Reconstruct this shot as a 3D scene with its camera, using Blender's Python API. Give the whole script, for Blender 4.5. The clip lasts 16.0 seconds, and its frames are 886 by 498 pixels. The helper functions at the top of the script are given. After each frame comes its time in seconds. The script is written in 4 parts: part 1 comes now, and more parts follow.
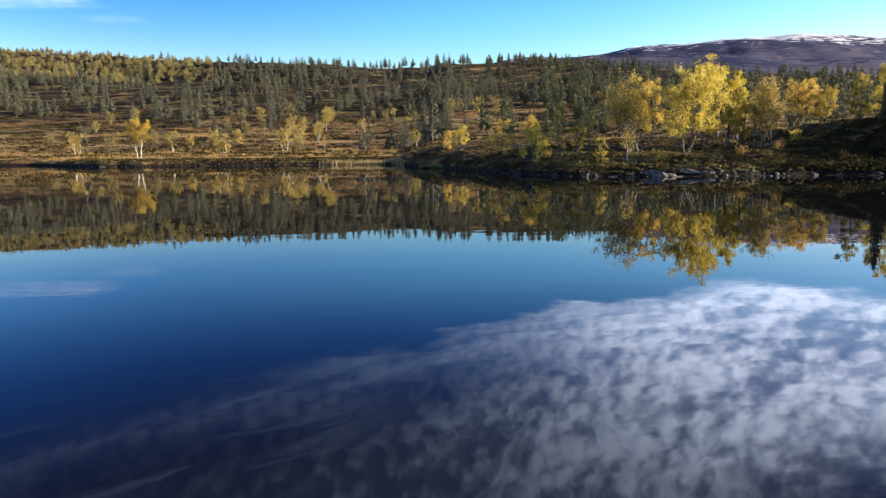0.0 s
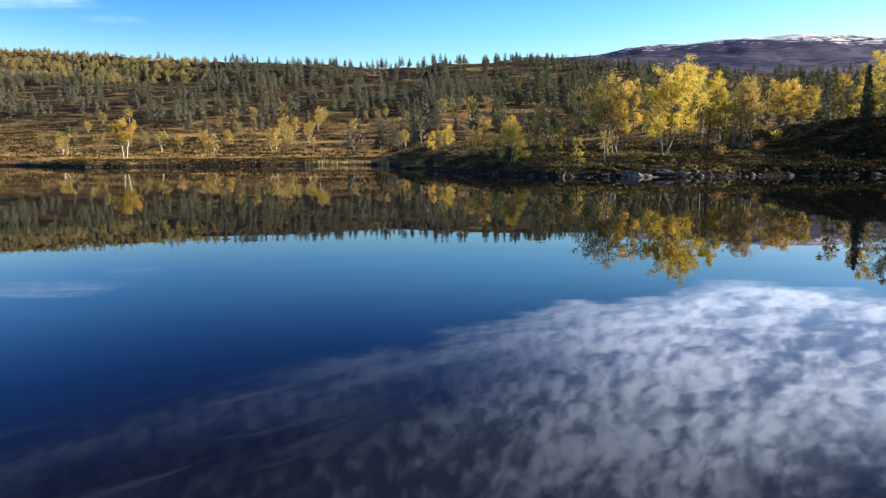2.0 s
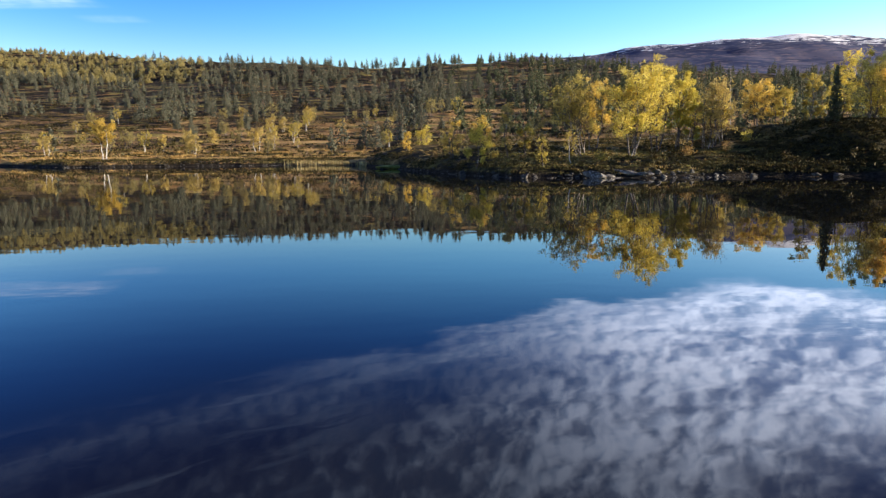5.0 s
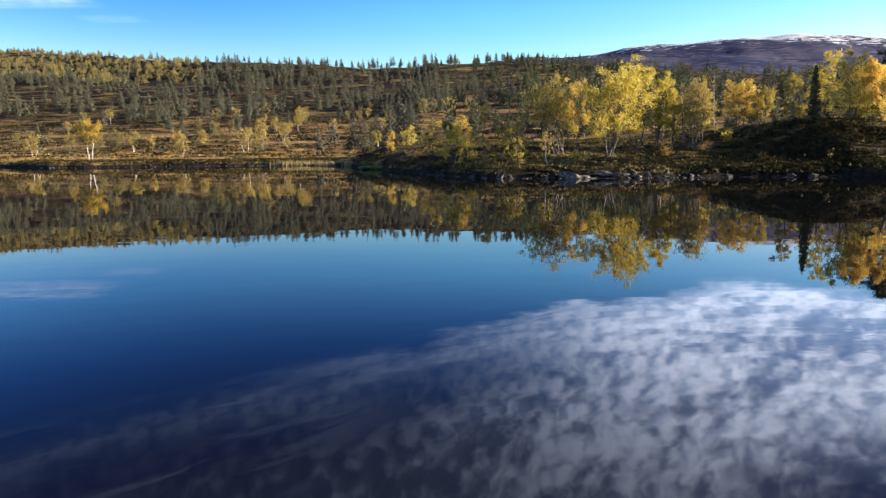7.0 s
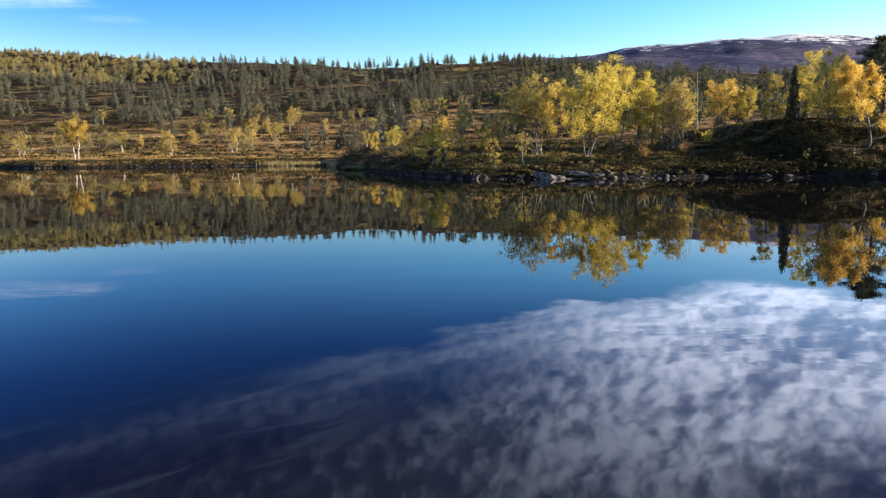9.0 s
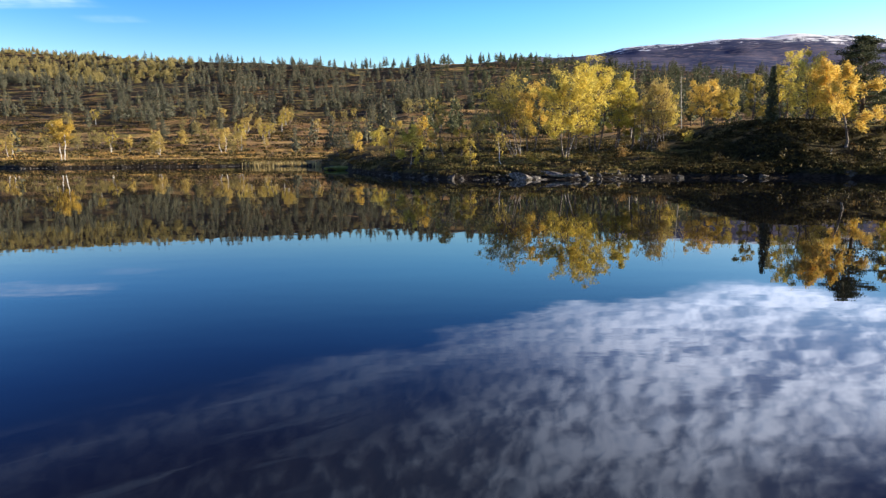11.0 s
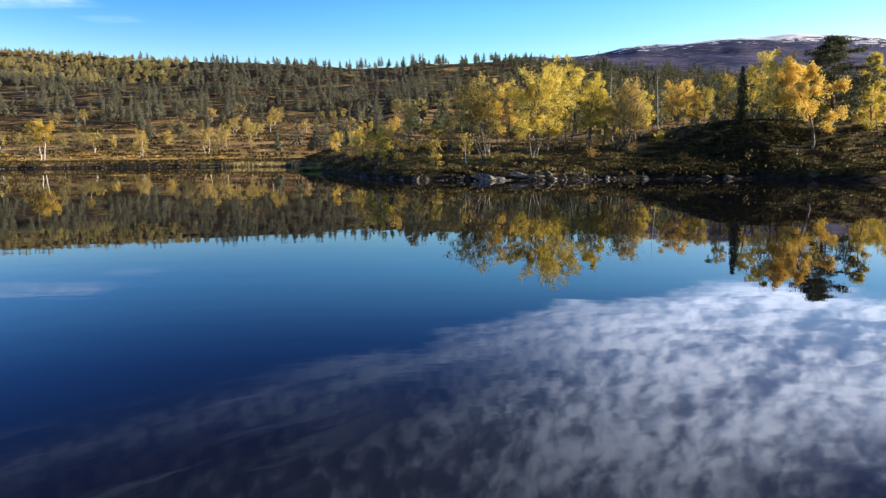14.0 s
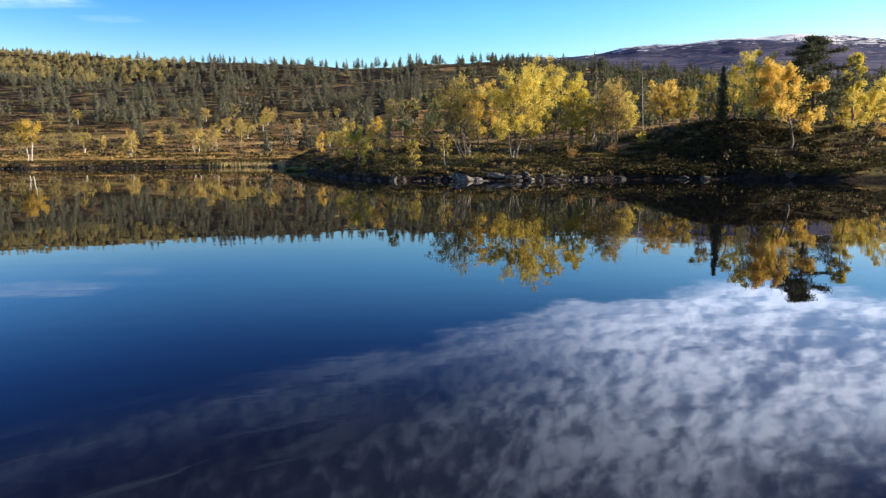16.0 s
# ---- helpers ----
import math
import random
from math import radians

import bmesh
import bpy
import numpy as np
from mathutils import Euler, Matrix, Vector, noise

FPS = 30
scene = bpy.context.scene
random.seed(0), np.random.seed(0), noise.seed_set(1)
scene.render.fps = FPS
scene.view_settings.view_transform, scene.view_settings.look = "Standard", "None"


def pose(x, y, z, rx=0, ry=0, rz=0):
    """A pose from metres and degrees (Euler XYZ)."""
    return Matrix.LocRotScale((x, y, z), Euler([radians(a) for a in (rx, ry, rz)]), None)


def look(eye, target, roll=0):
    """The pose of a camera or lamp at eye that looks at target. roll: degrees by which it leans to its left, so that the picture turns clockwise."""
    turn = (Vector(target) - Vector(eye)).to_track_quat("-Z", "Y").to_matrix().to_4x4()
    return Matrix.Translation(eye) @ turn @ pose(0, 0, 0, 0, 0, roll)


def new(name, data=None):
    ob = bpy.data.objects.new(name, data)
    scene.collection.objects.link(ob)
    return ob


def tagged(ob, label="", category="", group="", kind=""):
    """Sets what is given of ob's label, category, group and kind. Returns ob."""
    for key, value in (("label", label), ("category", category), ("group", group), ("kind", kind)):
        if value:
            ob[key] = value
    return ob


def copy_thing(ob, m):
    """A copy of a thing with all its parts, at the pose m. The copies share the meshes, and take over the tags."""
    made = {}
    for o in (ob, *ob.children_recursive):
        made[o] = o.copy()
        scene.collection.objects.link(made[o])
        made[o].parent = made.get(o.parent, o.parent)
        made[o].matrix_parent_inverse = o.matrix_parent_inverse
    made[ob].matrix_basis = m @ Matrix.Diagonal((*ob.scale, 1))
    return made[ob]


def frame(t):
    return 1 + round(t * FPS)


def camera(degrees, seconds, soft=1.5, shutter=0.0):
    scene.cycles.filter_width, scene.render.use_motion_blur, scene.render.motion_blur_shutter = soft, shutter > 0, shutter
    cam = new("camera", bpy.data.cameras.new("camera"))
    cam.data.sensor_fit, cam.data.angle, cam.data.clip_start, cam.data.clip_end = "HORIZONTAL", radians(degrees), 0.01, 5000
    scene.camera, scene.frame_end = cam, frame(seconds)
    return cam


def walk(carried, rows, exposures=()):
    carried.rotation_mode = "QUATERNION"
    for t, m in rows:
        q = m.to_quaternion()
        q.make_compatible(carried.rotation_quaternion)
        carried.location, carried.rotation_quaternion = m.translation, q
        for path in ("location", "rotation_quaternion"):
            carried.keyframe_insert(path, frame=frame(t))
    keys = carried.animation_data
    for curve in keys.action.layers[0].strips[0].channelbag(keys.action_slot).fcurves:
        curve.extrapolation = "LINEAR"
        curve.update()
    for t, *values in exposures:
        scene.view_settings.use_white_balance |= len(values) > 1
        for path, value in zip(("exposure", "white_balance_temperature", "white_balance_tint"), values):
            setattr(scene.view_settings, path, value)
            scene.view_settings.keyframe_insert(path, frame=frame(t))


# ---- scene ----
# camera: a slow slide to the right just above the lake
cam = camera(66.17, 16.0, soft=1.3)


def eye(x, y, z, turn):
    return pose(x, y, z, 81.344, 0, turn) @ pose(0, 0, 0, 0, 0, -0.572)


PATH = [
    (0.0, eye(0.0, 0.0, 2.4, 0.0)), (2.0, eye(1.774, 0.141, 2.413, -0.026)), (4.0, eye(3.571, 0.282, 2.426, -0.053)),
    (6.0, eye(5.375, 0.424, 2.439, -0.079)), (8.0, eye(7.171, 0.565, 2.452, -0.105)), (10.0, eye(8.942, 0.706, 2.464, -0.132)),
    (12.0, eye(10.673, 0.847, 2.477, -0.158)), (14.0, eye(12.349, 0.988, 2.49, -0.184)), (16.0, eye(13.953, 1.13, 2.503, -0.21)),
]
walk(cam, PATH)

# ---- light: low sun from the right, clear sky, a band of altocumulus ----
SUN_AZ, SUN_EL = 97.0, 14.0
scene.view_settings.exposure = 1.29
world = bpy.data.worlds.new("sky")
scene.world = world
world.use_nodes = True


class Nodes:
    """Short hand for building node trees."""

    def __init__(self, tree):
        self.tree = tree

    def add(self, kind):
        return self.tree.nodes.new(kind)

    def put(self, socket, v):
        if isinstance(v, bpy.types.NodeSocket):
            self.tree.links.new(v, socket)
        elif isinstance(v, tuple) and len(v) == 3 and socket.type == "RGBA":
            socket.default_value = (*v, 1)
        else:
            socket.default_value = v

    def math(self, op, a, b=0.0, c=0.0, clamp=False):
        n = self.add("ShaderNodeMath")
        n.operation, n.use_clamp = op, clamp
        for s, v in zip(n.inputs, (a, b, c)):
            self.put(s, v)
        return n.outputs[0]

    def ramp(self, v, lo, hi, a=0.0, b=1.0):
        n = self.add("ShaderNodeMapRange")
        n.interpolation_type = "SMOOTHSTEP"
        for s, x in zip(n.inputs, (v, lo, hi, a, b)):
            self.put(s, x)
        return n.outputs[0]

    def mix(self, f, a, b, blend="MIX"):
        n = self.add("ShaderNodeMix")
        n.data_type, n.blend_type = "RGBA", blend
        self.put(n.inputs[0], f)
        self.put(n.inputs[6], a)
        self.put(n.inputs[7], b)
        return n.outputs[2]

    def xyz(self, v):
        n = self.add("ShaderNodeSeparateXYZ")
        self.put(n.inputs[0], v)
        return n.outputs

    def vec(self, x, y, z=0.0):
        n = self.add("ShaderNodeCombineXYZ")
        for s, v in zip(n.inputs, (x, y, z)):
            self.put(s, v)
        return n.outputs[0]

    def scaled(self, v, x, y, z):
        n = self.add("ShaderNodeVectorMath")
        n.operation = "MULTIPLY"
        self.put(n.inputs[0], v)
        n.inputs[1].default_value = (x, y, z)
        return n.outputs[0]

    def noise(self, v, scale, detail=4.0, rough=0.55, twist=0.0):
        n = self.add("ShaderNodeTexNoise")
        self.put(n.inputs["Vector"], v)
        self.put(n.inputs["Scale"], scale)
        self.put(n.inputs["Detail"], detail)
        self.put(n.inputs["Roughness"], rough)
        self.put(n.inputs["Distortion"], twist)
        return n.outputs[0]


W = Nodes(world.node_tree)
background = world.node_tree.nodes["Background"]
sky = W.add("ShaderNodeTexSky")
sky.sky_type, sky.sun_disc, sky.altitude = "NISHITA", False, 600.0
sky.sun_elevation, sky.sun_rotation = radians(SUN_EL), radians(-SUN_AZ)
sky.air_density, sky.dust_density, sky.ozone_density = 1.0, 0.2, 1.6
SKY = 0.101
way = W.add("ShaderNodeTexCoord").outputs["Generated"]
dx, dy, dz = W.xyz(way)
up = W.math("MAXIMUM", dz, 0.04)
u, v = W.math("DIVIDE", dx, up), W.math("DIVIDE", dy, up)
flat = W.vec(u, v)
clear = W.add("ShaderNodeHueSaturation")
clear.inputs["Saturation"].default_value = 1.25
W.put(clear.inputs["Color"], sky.outputs[0])
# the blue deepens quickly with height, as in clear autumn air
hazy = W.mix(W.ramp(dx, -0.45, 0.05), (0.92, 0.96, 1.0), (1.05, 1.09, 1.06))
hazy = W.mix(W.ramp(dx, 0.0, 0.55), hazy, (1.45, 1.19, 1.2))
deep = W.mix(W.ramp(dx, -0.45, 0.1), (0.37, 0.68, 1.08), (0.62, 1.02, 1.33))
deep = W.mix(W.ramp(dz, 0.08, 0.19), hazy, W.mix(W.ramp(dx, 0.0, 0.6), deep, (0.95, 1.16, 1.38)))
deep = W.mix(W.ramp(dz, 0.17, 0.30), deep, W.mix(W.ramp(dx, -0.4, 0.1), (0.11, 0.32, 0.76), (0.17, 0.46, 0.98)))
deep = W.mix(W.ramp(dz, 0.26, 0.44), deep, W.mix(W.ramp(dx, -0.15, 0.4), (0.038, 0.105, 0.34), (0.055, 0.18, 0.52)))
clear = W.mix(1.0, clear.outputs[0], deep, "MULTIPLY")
# across: how far under the cloud band's far edge; along: the way the band runs
wob = W.noise(flat, 1.3, 4.0, 0.6)
straight = W.math("SUBTRACT", W.math("MULTIPLY_ADD", u, 0.83, 3.5), v)
along = W.math("MULTIPLY_ADD", v, 0.83, u)
across = W.math("ADD", straight, W.math("MULTIPLY_ADD", wob, 1.2, -0.6))
rim = W.math("SUBTRACT", across, W.ramp(u, 0.6, 1.6, 0.0, 0.3))
band = W.math("MULTIPLY", W.ramp(rim, -0.1, 0.55), W.ramp(across, 3.0, 2.15))
corner = W.math("ADD", W.math("MULTIPLY_ADD", u, 0.9, v), W.math("MULTIPLY_ADD", wob, 1.2, -0.6))
band = W.math("MULTIPLY", band, W.ramp(corner, 7.2, 6.4))
# rows of small puffs
bearing = W.math("ARCTAN2", dx, dy)
depth = W.math("LOGARITHM", up, 2.718)
rows = W.vec(W.math("MULTIPLY", bearing, 25.0), W.math("MULTIPLY_ADD", depth, 13.0, W.math("MULTIPLY", bearing, 4.5)))
shift = W.add("ShaderNodeTexNoise")
W.put(shift.inputs["Vector"], rows)
shift.inputs["Scale"].default_value = 0.55
shift.inputs["Detail"].default_value = 4.0
push = W.add("ShaderNodeVectorMath")
push.operation = "MULTIPLY_ADD"
W.put(push.inputs[0], shift.outputs[1])
push.inputs[1].default_value = (0.9, 0.8, 0.0)
W.put(push.inputs[2], rows)


def puff_height(p):
    """How thick the cloud stands at a place."""
    cells = W.add("ShaderNodeTexVoronoi")
    cells.voronoi_dimensions, cells.feature = "2D", "SMOOTH_F1"
    W.put(cells.inputs["Vector"], p)
    cells.inputs["Scale"].default_value = 1.4
    cells.inputs["Smoothness"].default_value = 0.7
    puffs = W.math("SUBTRACT", 1.0, cells.outputs["Distance"])
    fine = W.noise(p, 1.25, 5.0, 0.52, 0.0)
    big = W.noise(p, 0.28, 3.0, 0.55)
    return W.math("ADD", W.math("MULTIPLY", puffs, 0.20), W.math("ADD", W.math("MULTIPLY", fine, 0.66), W.math("MULTIPLY", big, 0.54)))


body = puff_height(push.outputs[0])
sunward = W.add("ShaderNodeVectorMath")
W.put(sunward.inputs[0], push.outputs[0])
sunward.inputs[1].default_value = (0.17, 0.06, 0.0)
relief = W.math("MULTIPLY", W.math("SUBTRACT", body, puff_height(sunward.outputs[0])), 0.95)
streak = W.noise(W.vec(W.math("MULTIPLY", along, 0.8), W.math("MULTIPLY", straight, 3.4)), 1.0, 5.0, 0.6, 0.5)
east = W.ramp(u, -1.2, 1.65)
swath = W.noise(W.vec(W.math("MULTIPLY", along, 0.55), W.math("MULTIPLY", straight, 1.9)), 1.0, 3.0, 0.55, 0.6)
body = W.math("ADD", body, W.math("MULTIPLY_ADD", swath, 0.5, -0.25))
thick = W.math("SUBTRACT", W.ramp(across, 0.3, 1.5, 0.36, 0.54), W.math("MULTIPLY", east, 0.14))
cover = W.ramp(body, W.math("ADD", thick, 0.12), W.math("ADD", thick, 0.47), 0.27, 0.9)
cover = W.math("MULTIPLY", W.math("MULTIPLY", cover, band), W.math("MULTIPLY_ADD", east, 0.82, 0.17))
# a bluer lane behind the far rim, and long thin streaks where the band frays
lane = W.math("MULTIPLY", W.math("MULTIPLY", W.ramp(across, 0.3, 0.6), W.ramp(across, 1.35, 0.8)), W.ramp(u, 1.0, 0.0))
cover = W.math("MULTIPLY", cover, W.math("SUBTRACT", 1.0, W.math("MULTIPLY", lane, 0.7)))
frayed = W.math("MULTIPLY", W.math("MULTIPLY", W.ramp(streak, 0.44, 0.62), W.ramp(straight, -0.25, 0.25)), W.ramp(u, 0.2, -0.6, 0.0, 0.17))
edge = W.math("MULTIPLY", W.math("MULTIPLY", W.ramp(rim, -0.1, 0.15), W.ramp(rim, 0.5, 0.25)), W.ramp(u, -1.3, 0.6, 0.0, 0.5))
edge = W.math("MULTIPLY", edge, W.ramp(corner, 6.7, 6.0))
cover = W.math("MAXIMUM", cover, W.math("MAXIMUM", frayed, W.math("MULTIPLY", edge, W.ramp(streak, 0.3, 0.6))))
# thin wisps far off on the other side
wisp = W.noise(W.scaled(flat, 0.55, 2.2, 1.0), 1.0, 4.0, 0.6, 0.4)
high = W.math("MULTIPLY", W.math("MULTIPLY", W.ramp(v, 4.5, 4.75), W.ramp(v, 5.15, 4.95)), W.ramp(u, -2.3, -2.6))
low = W.math("MULTIPLY", W.math("MULTIPLY", W.ramp(v, 5.3, 5.45), W.ramp(v, 5.75, 5.6)), W.math("MULTIPLY", W.ramp(u, -2.25, -2.45), W.ramp(u, -2.85, -2.65, 0.0, 0.2)))
wisp = W.math("MULTIPLY", W.ramp(wisp, 0.36, 0.62), W.math("ADD", high, low))
cover = W.math("MAXIMUM", cover, W.math("MULTIPLY", wisp, 0.6))
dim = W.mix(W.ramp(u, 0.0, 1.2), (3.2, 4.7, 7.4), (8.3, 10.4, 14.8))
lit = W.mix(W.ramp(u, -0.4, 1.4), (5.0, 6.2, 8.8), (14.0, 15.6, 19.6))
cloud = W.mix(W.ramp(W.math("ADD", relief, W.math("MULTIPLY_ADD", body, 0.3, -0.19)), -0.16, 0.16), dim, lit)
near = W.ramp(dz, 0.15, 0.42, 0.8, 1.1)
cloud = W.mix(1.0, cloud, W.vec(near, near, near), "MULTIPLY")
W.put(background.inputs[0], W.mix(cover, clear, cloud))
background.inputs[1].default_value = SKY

sun = new("sun", bpy.data.lights.new("sun", "SUN"))
sun.data.energy, sun.data.angle, sun.data.color = 5.0, radians(0.53), (1.0, 0.85, 0.64)
sun_way = Vector((math.sin(radians(SUN_AZ)) * math.cos(radians(SUN_EL)), math.cos(radians(SUN_AZ)) * math.cos(radians(SUN_EL)), math.sin(radians(SUN_EL))))
sun.matrix_world = look(sun_way * 300, (0, 0, 0))


# ---- materials ----
def material(name, rough=0.8):
    m = bpy.data.materials.new(name)
    m.use_nodes = True
    n = Nodes(m.node_tree)
    b = m.node_tree.nodes["Principled BSDF"]
    b.inputs["Roughness"].default_value = rough
    return m, n, b


def bumped(n, b, height, strength, distance):
    k = n.add("ShaderNodeBump")
    k.inputs["Strength"].default_value = strength
    k.inputs["Distance"].default_value = distance
    n.put(k.inputs["Height"], height)
    n.put(b.inputs["Normal"], k.outputs[0])


def leaf_material(name, dull, mid, bright, through_light=0.5, gloss=0.25, mixed=0.6):
    m, n, b = material(name, 0.55)
    island = n.add("ShaderNodeNewGeometry").outputs["Random Per Island"]
    place = n.add("ShaderNodeTexCoord").outputs["Object"]
    patch = n.noise(place, 0.9, 2.0)
    f = n.math("ADD", n.math("MULTIPLY_ADD", island, mixed, 0.3 - mixed / 2), n.math("MULTIPLY_ADD", patch, 1.2, -0.4))
    col = n.mix(n.ramp(f, 0.15, 0.5), dull, mid)
    col = n.mix(n.ramp(f, 0.45, 0.95), col, bright)
    n.put(b.inputs["Base Color"], col)
    b.inputs["Specular IOR Level"].default_value = gloss
    t = n.add("ShaderNodeBsdfTranslucent")
    n.put(t.inputs[0], col)
    s = n.add("ShaderNodeMixShader")
    s.inputs[0].default_value = through_light
    n.put(s.inputs[1], b.outputs[0])
    n.put(s.inputs[2], t.outputs[0])
    n.put(m.node_tree.nodes["Material Output"].inputs[0], s.outputs[0])
    return m


def plain_material(name, dark, light, scale, rough=0.85, bump=0.3, stretch=(1, 1, 1)):
    m, n, b = material(name, rough)
    p = n.scaled(n.add("ShaderNodeTexCoord").outputs["Object"], *stretch)
    big, small = n.noise(p, scale, 3.0), n.noise(p, scale * 6, 5.0, 0.65)
    f = n.math("ADD", n.math("MULTIPLY", big, 0.55), n.math("MULTIPLY", small, 0.45))
    n.put(b.inputs["Base Color"], n.mix(n.ramp(f, 0.36, 0.64), dark, light))
    bumped(n, b, small, bump, 0.05)
    return m


GOLD = leaf_material("gold_leaves", (0.40, 0.315, 0.05), (0.75, 0.61, 0.12), (0.89, 0.77, 0.23))
AMBER = leaf_material("amber_leaves", (0.44, 0.30, 0.05), (0.78, 0.56, 0.12), (0.92, 0.73, 0.25))
OLIVE = leaf_material("olive_leaves", (0.26, 0.205, 0.042), (0.49, 0.39, 0.085), (0.70, 0.57, 0.15))
FAR_BIRCH = leaf_material("far_birch_leaves", (0.24, 0.20, 0.085), (0.33, 0.28, 0.11), (0.44, 0.36, 0.135))
MEADOW_GOLD = leaf_material("dull_gold_leaves", (0.40, 0.28, 0.05), (0.60, 0.43, 0.085), (0.74, 0.56, 0.15))
TAN = leaf_material("tan_leaves", (0.34, 0.25, 0.07), (0.57, 0.44, 0.14), (0.76, 0.61, 0.22))
LIME = leaf_material("lime_leaves", (0.32, 0.27, 0.04), (0.63, 0.53, 0.095), (0.84, 0.72, 0.18))
RUST = leaf_material("rusty_leaves", (0.22, 0.13, 0.05), (0.42, 0.27, 0.09), (0.60, 0.42, 0.15))
NEEDLES = leaf_material("pine_needles", (0.036, 0.045, 0.024), (0.076, 0.087, 0.046), (0.135, 0.14, 0.08), 0.2, 0.08, 0.3)
GREY_NEEDLES = leaf_material("grey_pine_needles", (0.030, 0.033, 0.024), (0.096, 0.10, 0.07), (0.175, 0.173, 0.122), 0.15, 0.08, 0.25)
SPRUCE = leaf_material("spruce_needles", (0.045, 0.055, 0.028), (0.08, 0.092, 0.046), (0.125, 0.135, 0.065), 0.2)
# dark enough to carry the mound's shade in the sprig colour
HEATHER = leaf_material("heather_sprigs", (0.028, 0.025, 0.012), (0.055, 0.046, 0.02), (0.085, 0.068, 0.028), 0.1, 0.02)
HEATH = leaf_material("brown_heath_sprigs", (0.04, 0.036, 0.015), (0.08, 0.066, 0.025), (0.13, 0.10, 0.038), 0.15, 0.05)
GRASS = leaf_material("straw_grass", (0.20, 0.13, 0.04), (0.33, 0.22, 0.075), (0.44, 0.33, 0.13), 0.25)
GREEN_GRASS = leaf_material("olive_grass", (0.07, 0.062, 0.02), (0.145, 0.125, 0.035), (0.26, 0.22, 0.06), 0.25)
DWARF = leaf_material("dwarf_shrub_leaves", (0.04, 0.036, 0.014), (0.085, 0.065, 0.02), (0.15, 0.105, 0.03), 0.25)
REED = leaf_material("pale_reeds", (0.22, 0.16, 0.06), (0.38, 0.30, 0.13), (0.52, 0.44, 0.22), 0.25)
PINE_BARK = plain_material("pine_bark", (0.06, 0.04, 0.025), (0.19, 0.12, 0.075), 3.0, stretch=(1, 1, 0.3))
TWIG_BARK = plain_material("twig_bark", (0.05, 0.035, 0.028), (0.14, 0.10, 0.08), 3.0)
DEAD_WOOD = plain_material("dead_wood", (0.24, 0.22, 0.20), (0.50, 0.47, 0.43), 4.0, stretch=(1, 1, 0.2))
MOSS = plain_material("moss", (0.08, 0.095, 0.015), (0.22, 0.24, 0.04), 3.0, 0.95, 0.6)


def birch_bark(name, white, clean):
    m, n, b = material(name, 0.7)
    p = n.add("ShaderNodeTexCoord").outputs["Object"]
    bands = n.noise(n.scaled(p, 3, 3, 16), 1.0, 4.0, 0.6)
    patches = n.noise(p, 1.3, 3.0)
    f = n.math("ADD", n.math("MULTIPLY", bands, 0.6), n.math("MULTIPLY", patches, 0.4))
    n.put(b.inputs["Base Color"], n.mix(n.ramp(f, clean, clean + 0.15), (0.075, 0.056, 0.045), (white, white * 0.95, white * 0.88)))
    bumped(n, b, bands, 0.4, 0.03)
    return m


BIRCH_BARK = birch_bark("birch_bark", 0.44, 0.49)
WHITE_BARK = birch_bark("white_birch_bark", 0.62, 0.38)


def stone(name, pale):
    m, n, b = material(name, 0.85)
    p = n.add("ShaderNodeTexCoord").outputs["Object"]
    big, small = n.noise(p, 0.9, 4.0), n.noise(p, 7.0, 6.0, 0.7)
    cracks = n.noise(n.scaled(p, 1.0, 1.0, 5.0), 1.6, 5.0, 0.7, 0.6)
    col = n.mix(n.ramp(big, 0.35, 0.65), (0.05, 0.045, 0.042), (0.15, 0.14, 0.13))
    col = n.mix(n.ramp(small, 0.5, 0.62), col, (0.30, 0.28, 0.25))
    col = n.mix(n.ramp(cracks, 0.44, 0.36), col, (0.05, 0.045, 0.04))
    n.put(b.inputs["Base Color"], n.mix(1.0, col, (pale, pale, pale), "MULTIPLY"))
    bumped(n, b, n.math("ADD", small, n.math("MULTIPLY", cracks, 2.0)), 0.7, 0.06)
    return m


ROCK = stone("lichen_rock", 0.45)
PALE_ROCK = stone("pale_rock", 0.95)


def lake_water():
    m, n, b = material("lake_water", 0.01)
    b.inputs["Base Color"].default_value = (0.005, 0.005, 0.006, 1)
    b.inputs["IOR"].default_value = 1.333
    p = n.add("ShaderNodeTexCoord").outputs["Object"]
    swell = n.noise(n.scaled(p, 0.35, 0.7, 1.0), 1.0, 3.0, 0.5)
    ripple = n.noise(n.scaled(p, 2.2, 5.0, 1.0), 1.0, 2.0, 0.5)
    patches = n.ramp(n.noise(p, 0.09, 2.0), 0.5, 0.68)
    h = n.math("ADD", n.math("MULTIPLY", swell, 0.0026), n.math("MULTIPLY", n.math("MULTIPLY", ripple, patches), 0.0007))
    bumped(n, b, h, 1.0, 1.0)
    return m


WATER = lake_water()


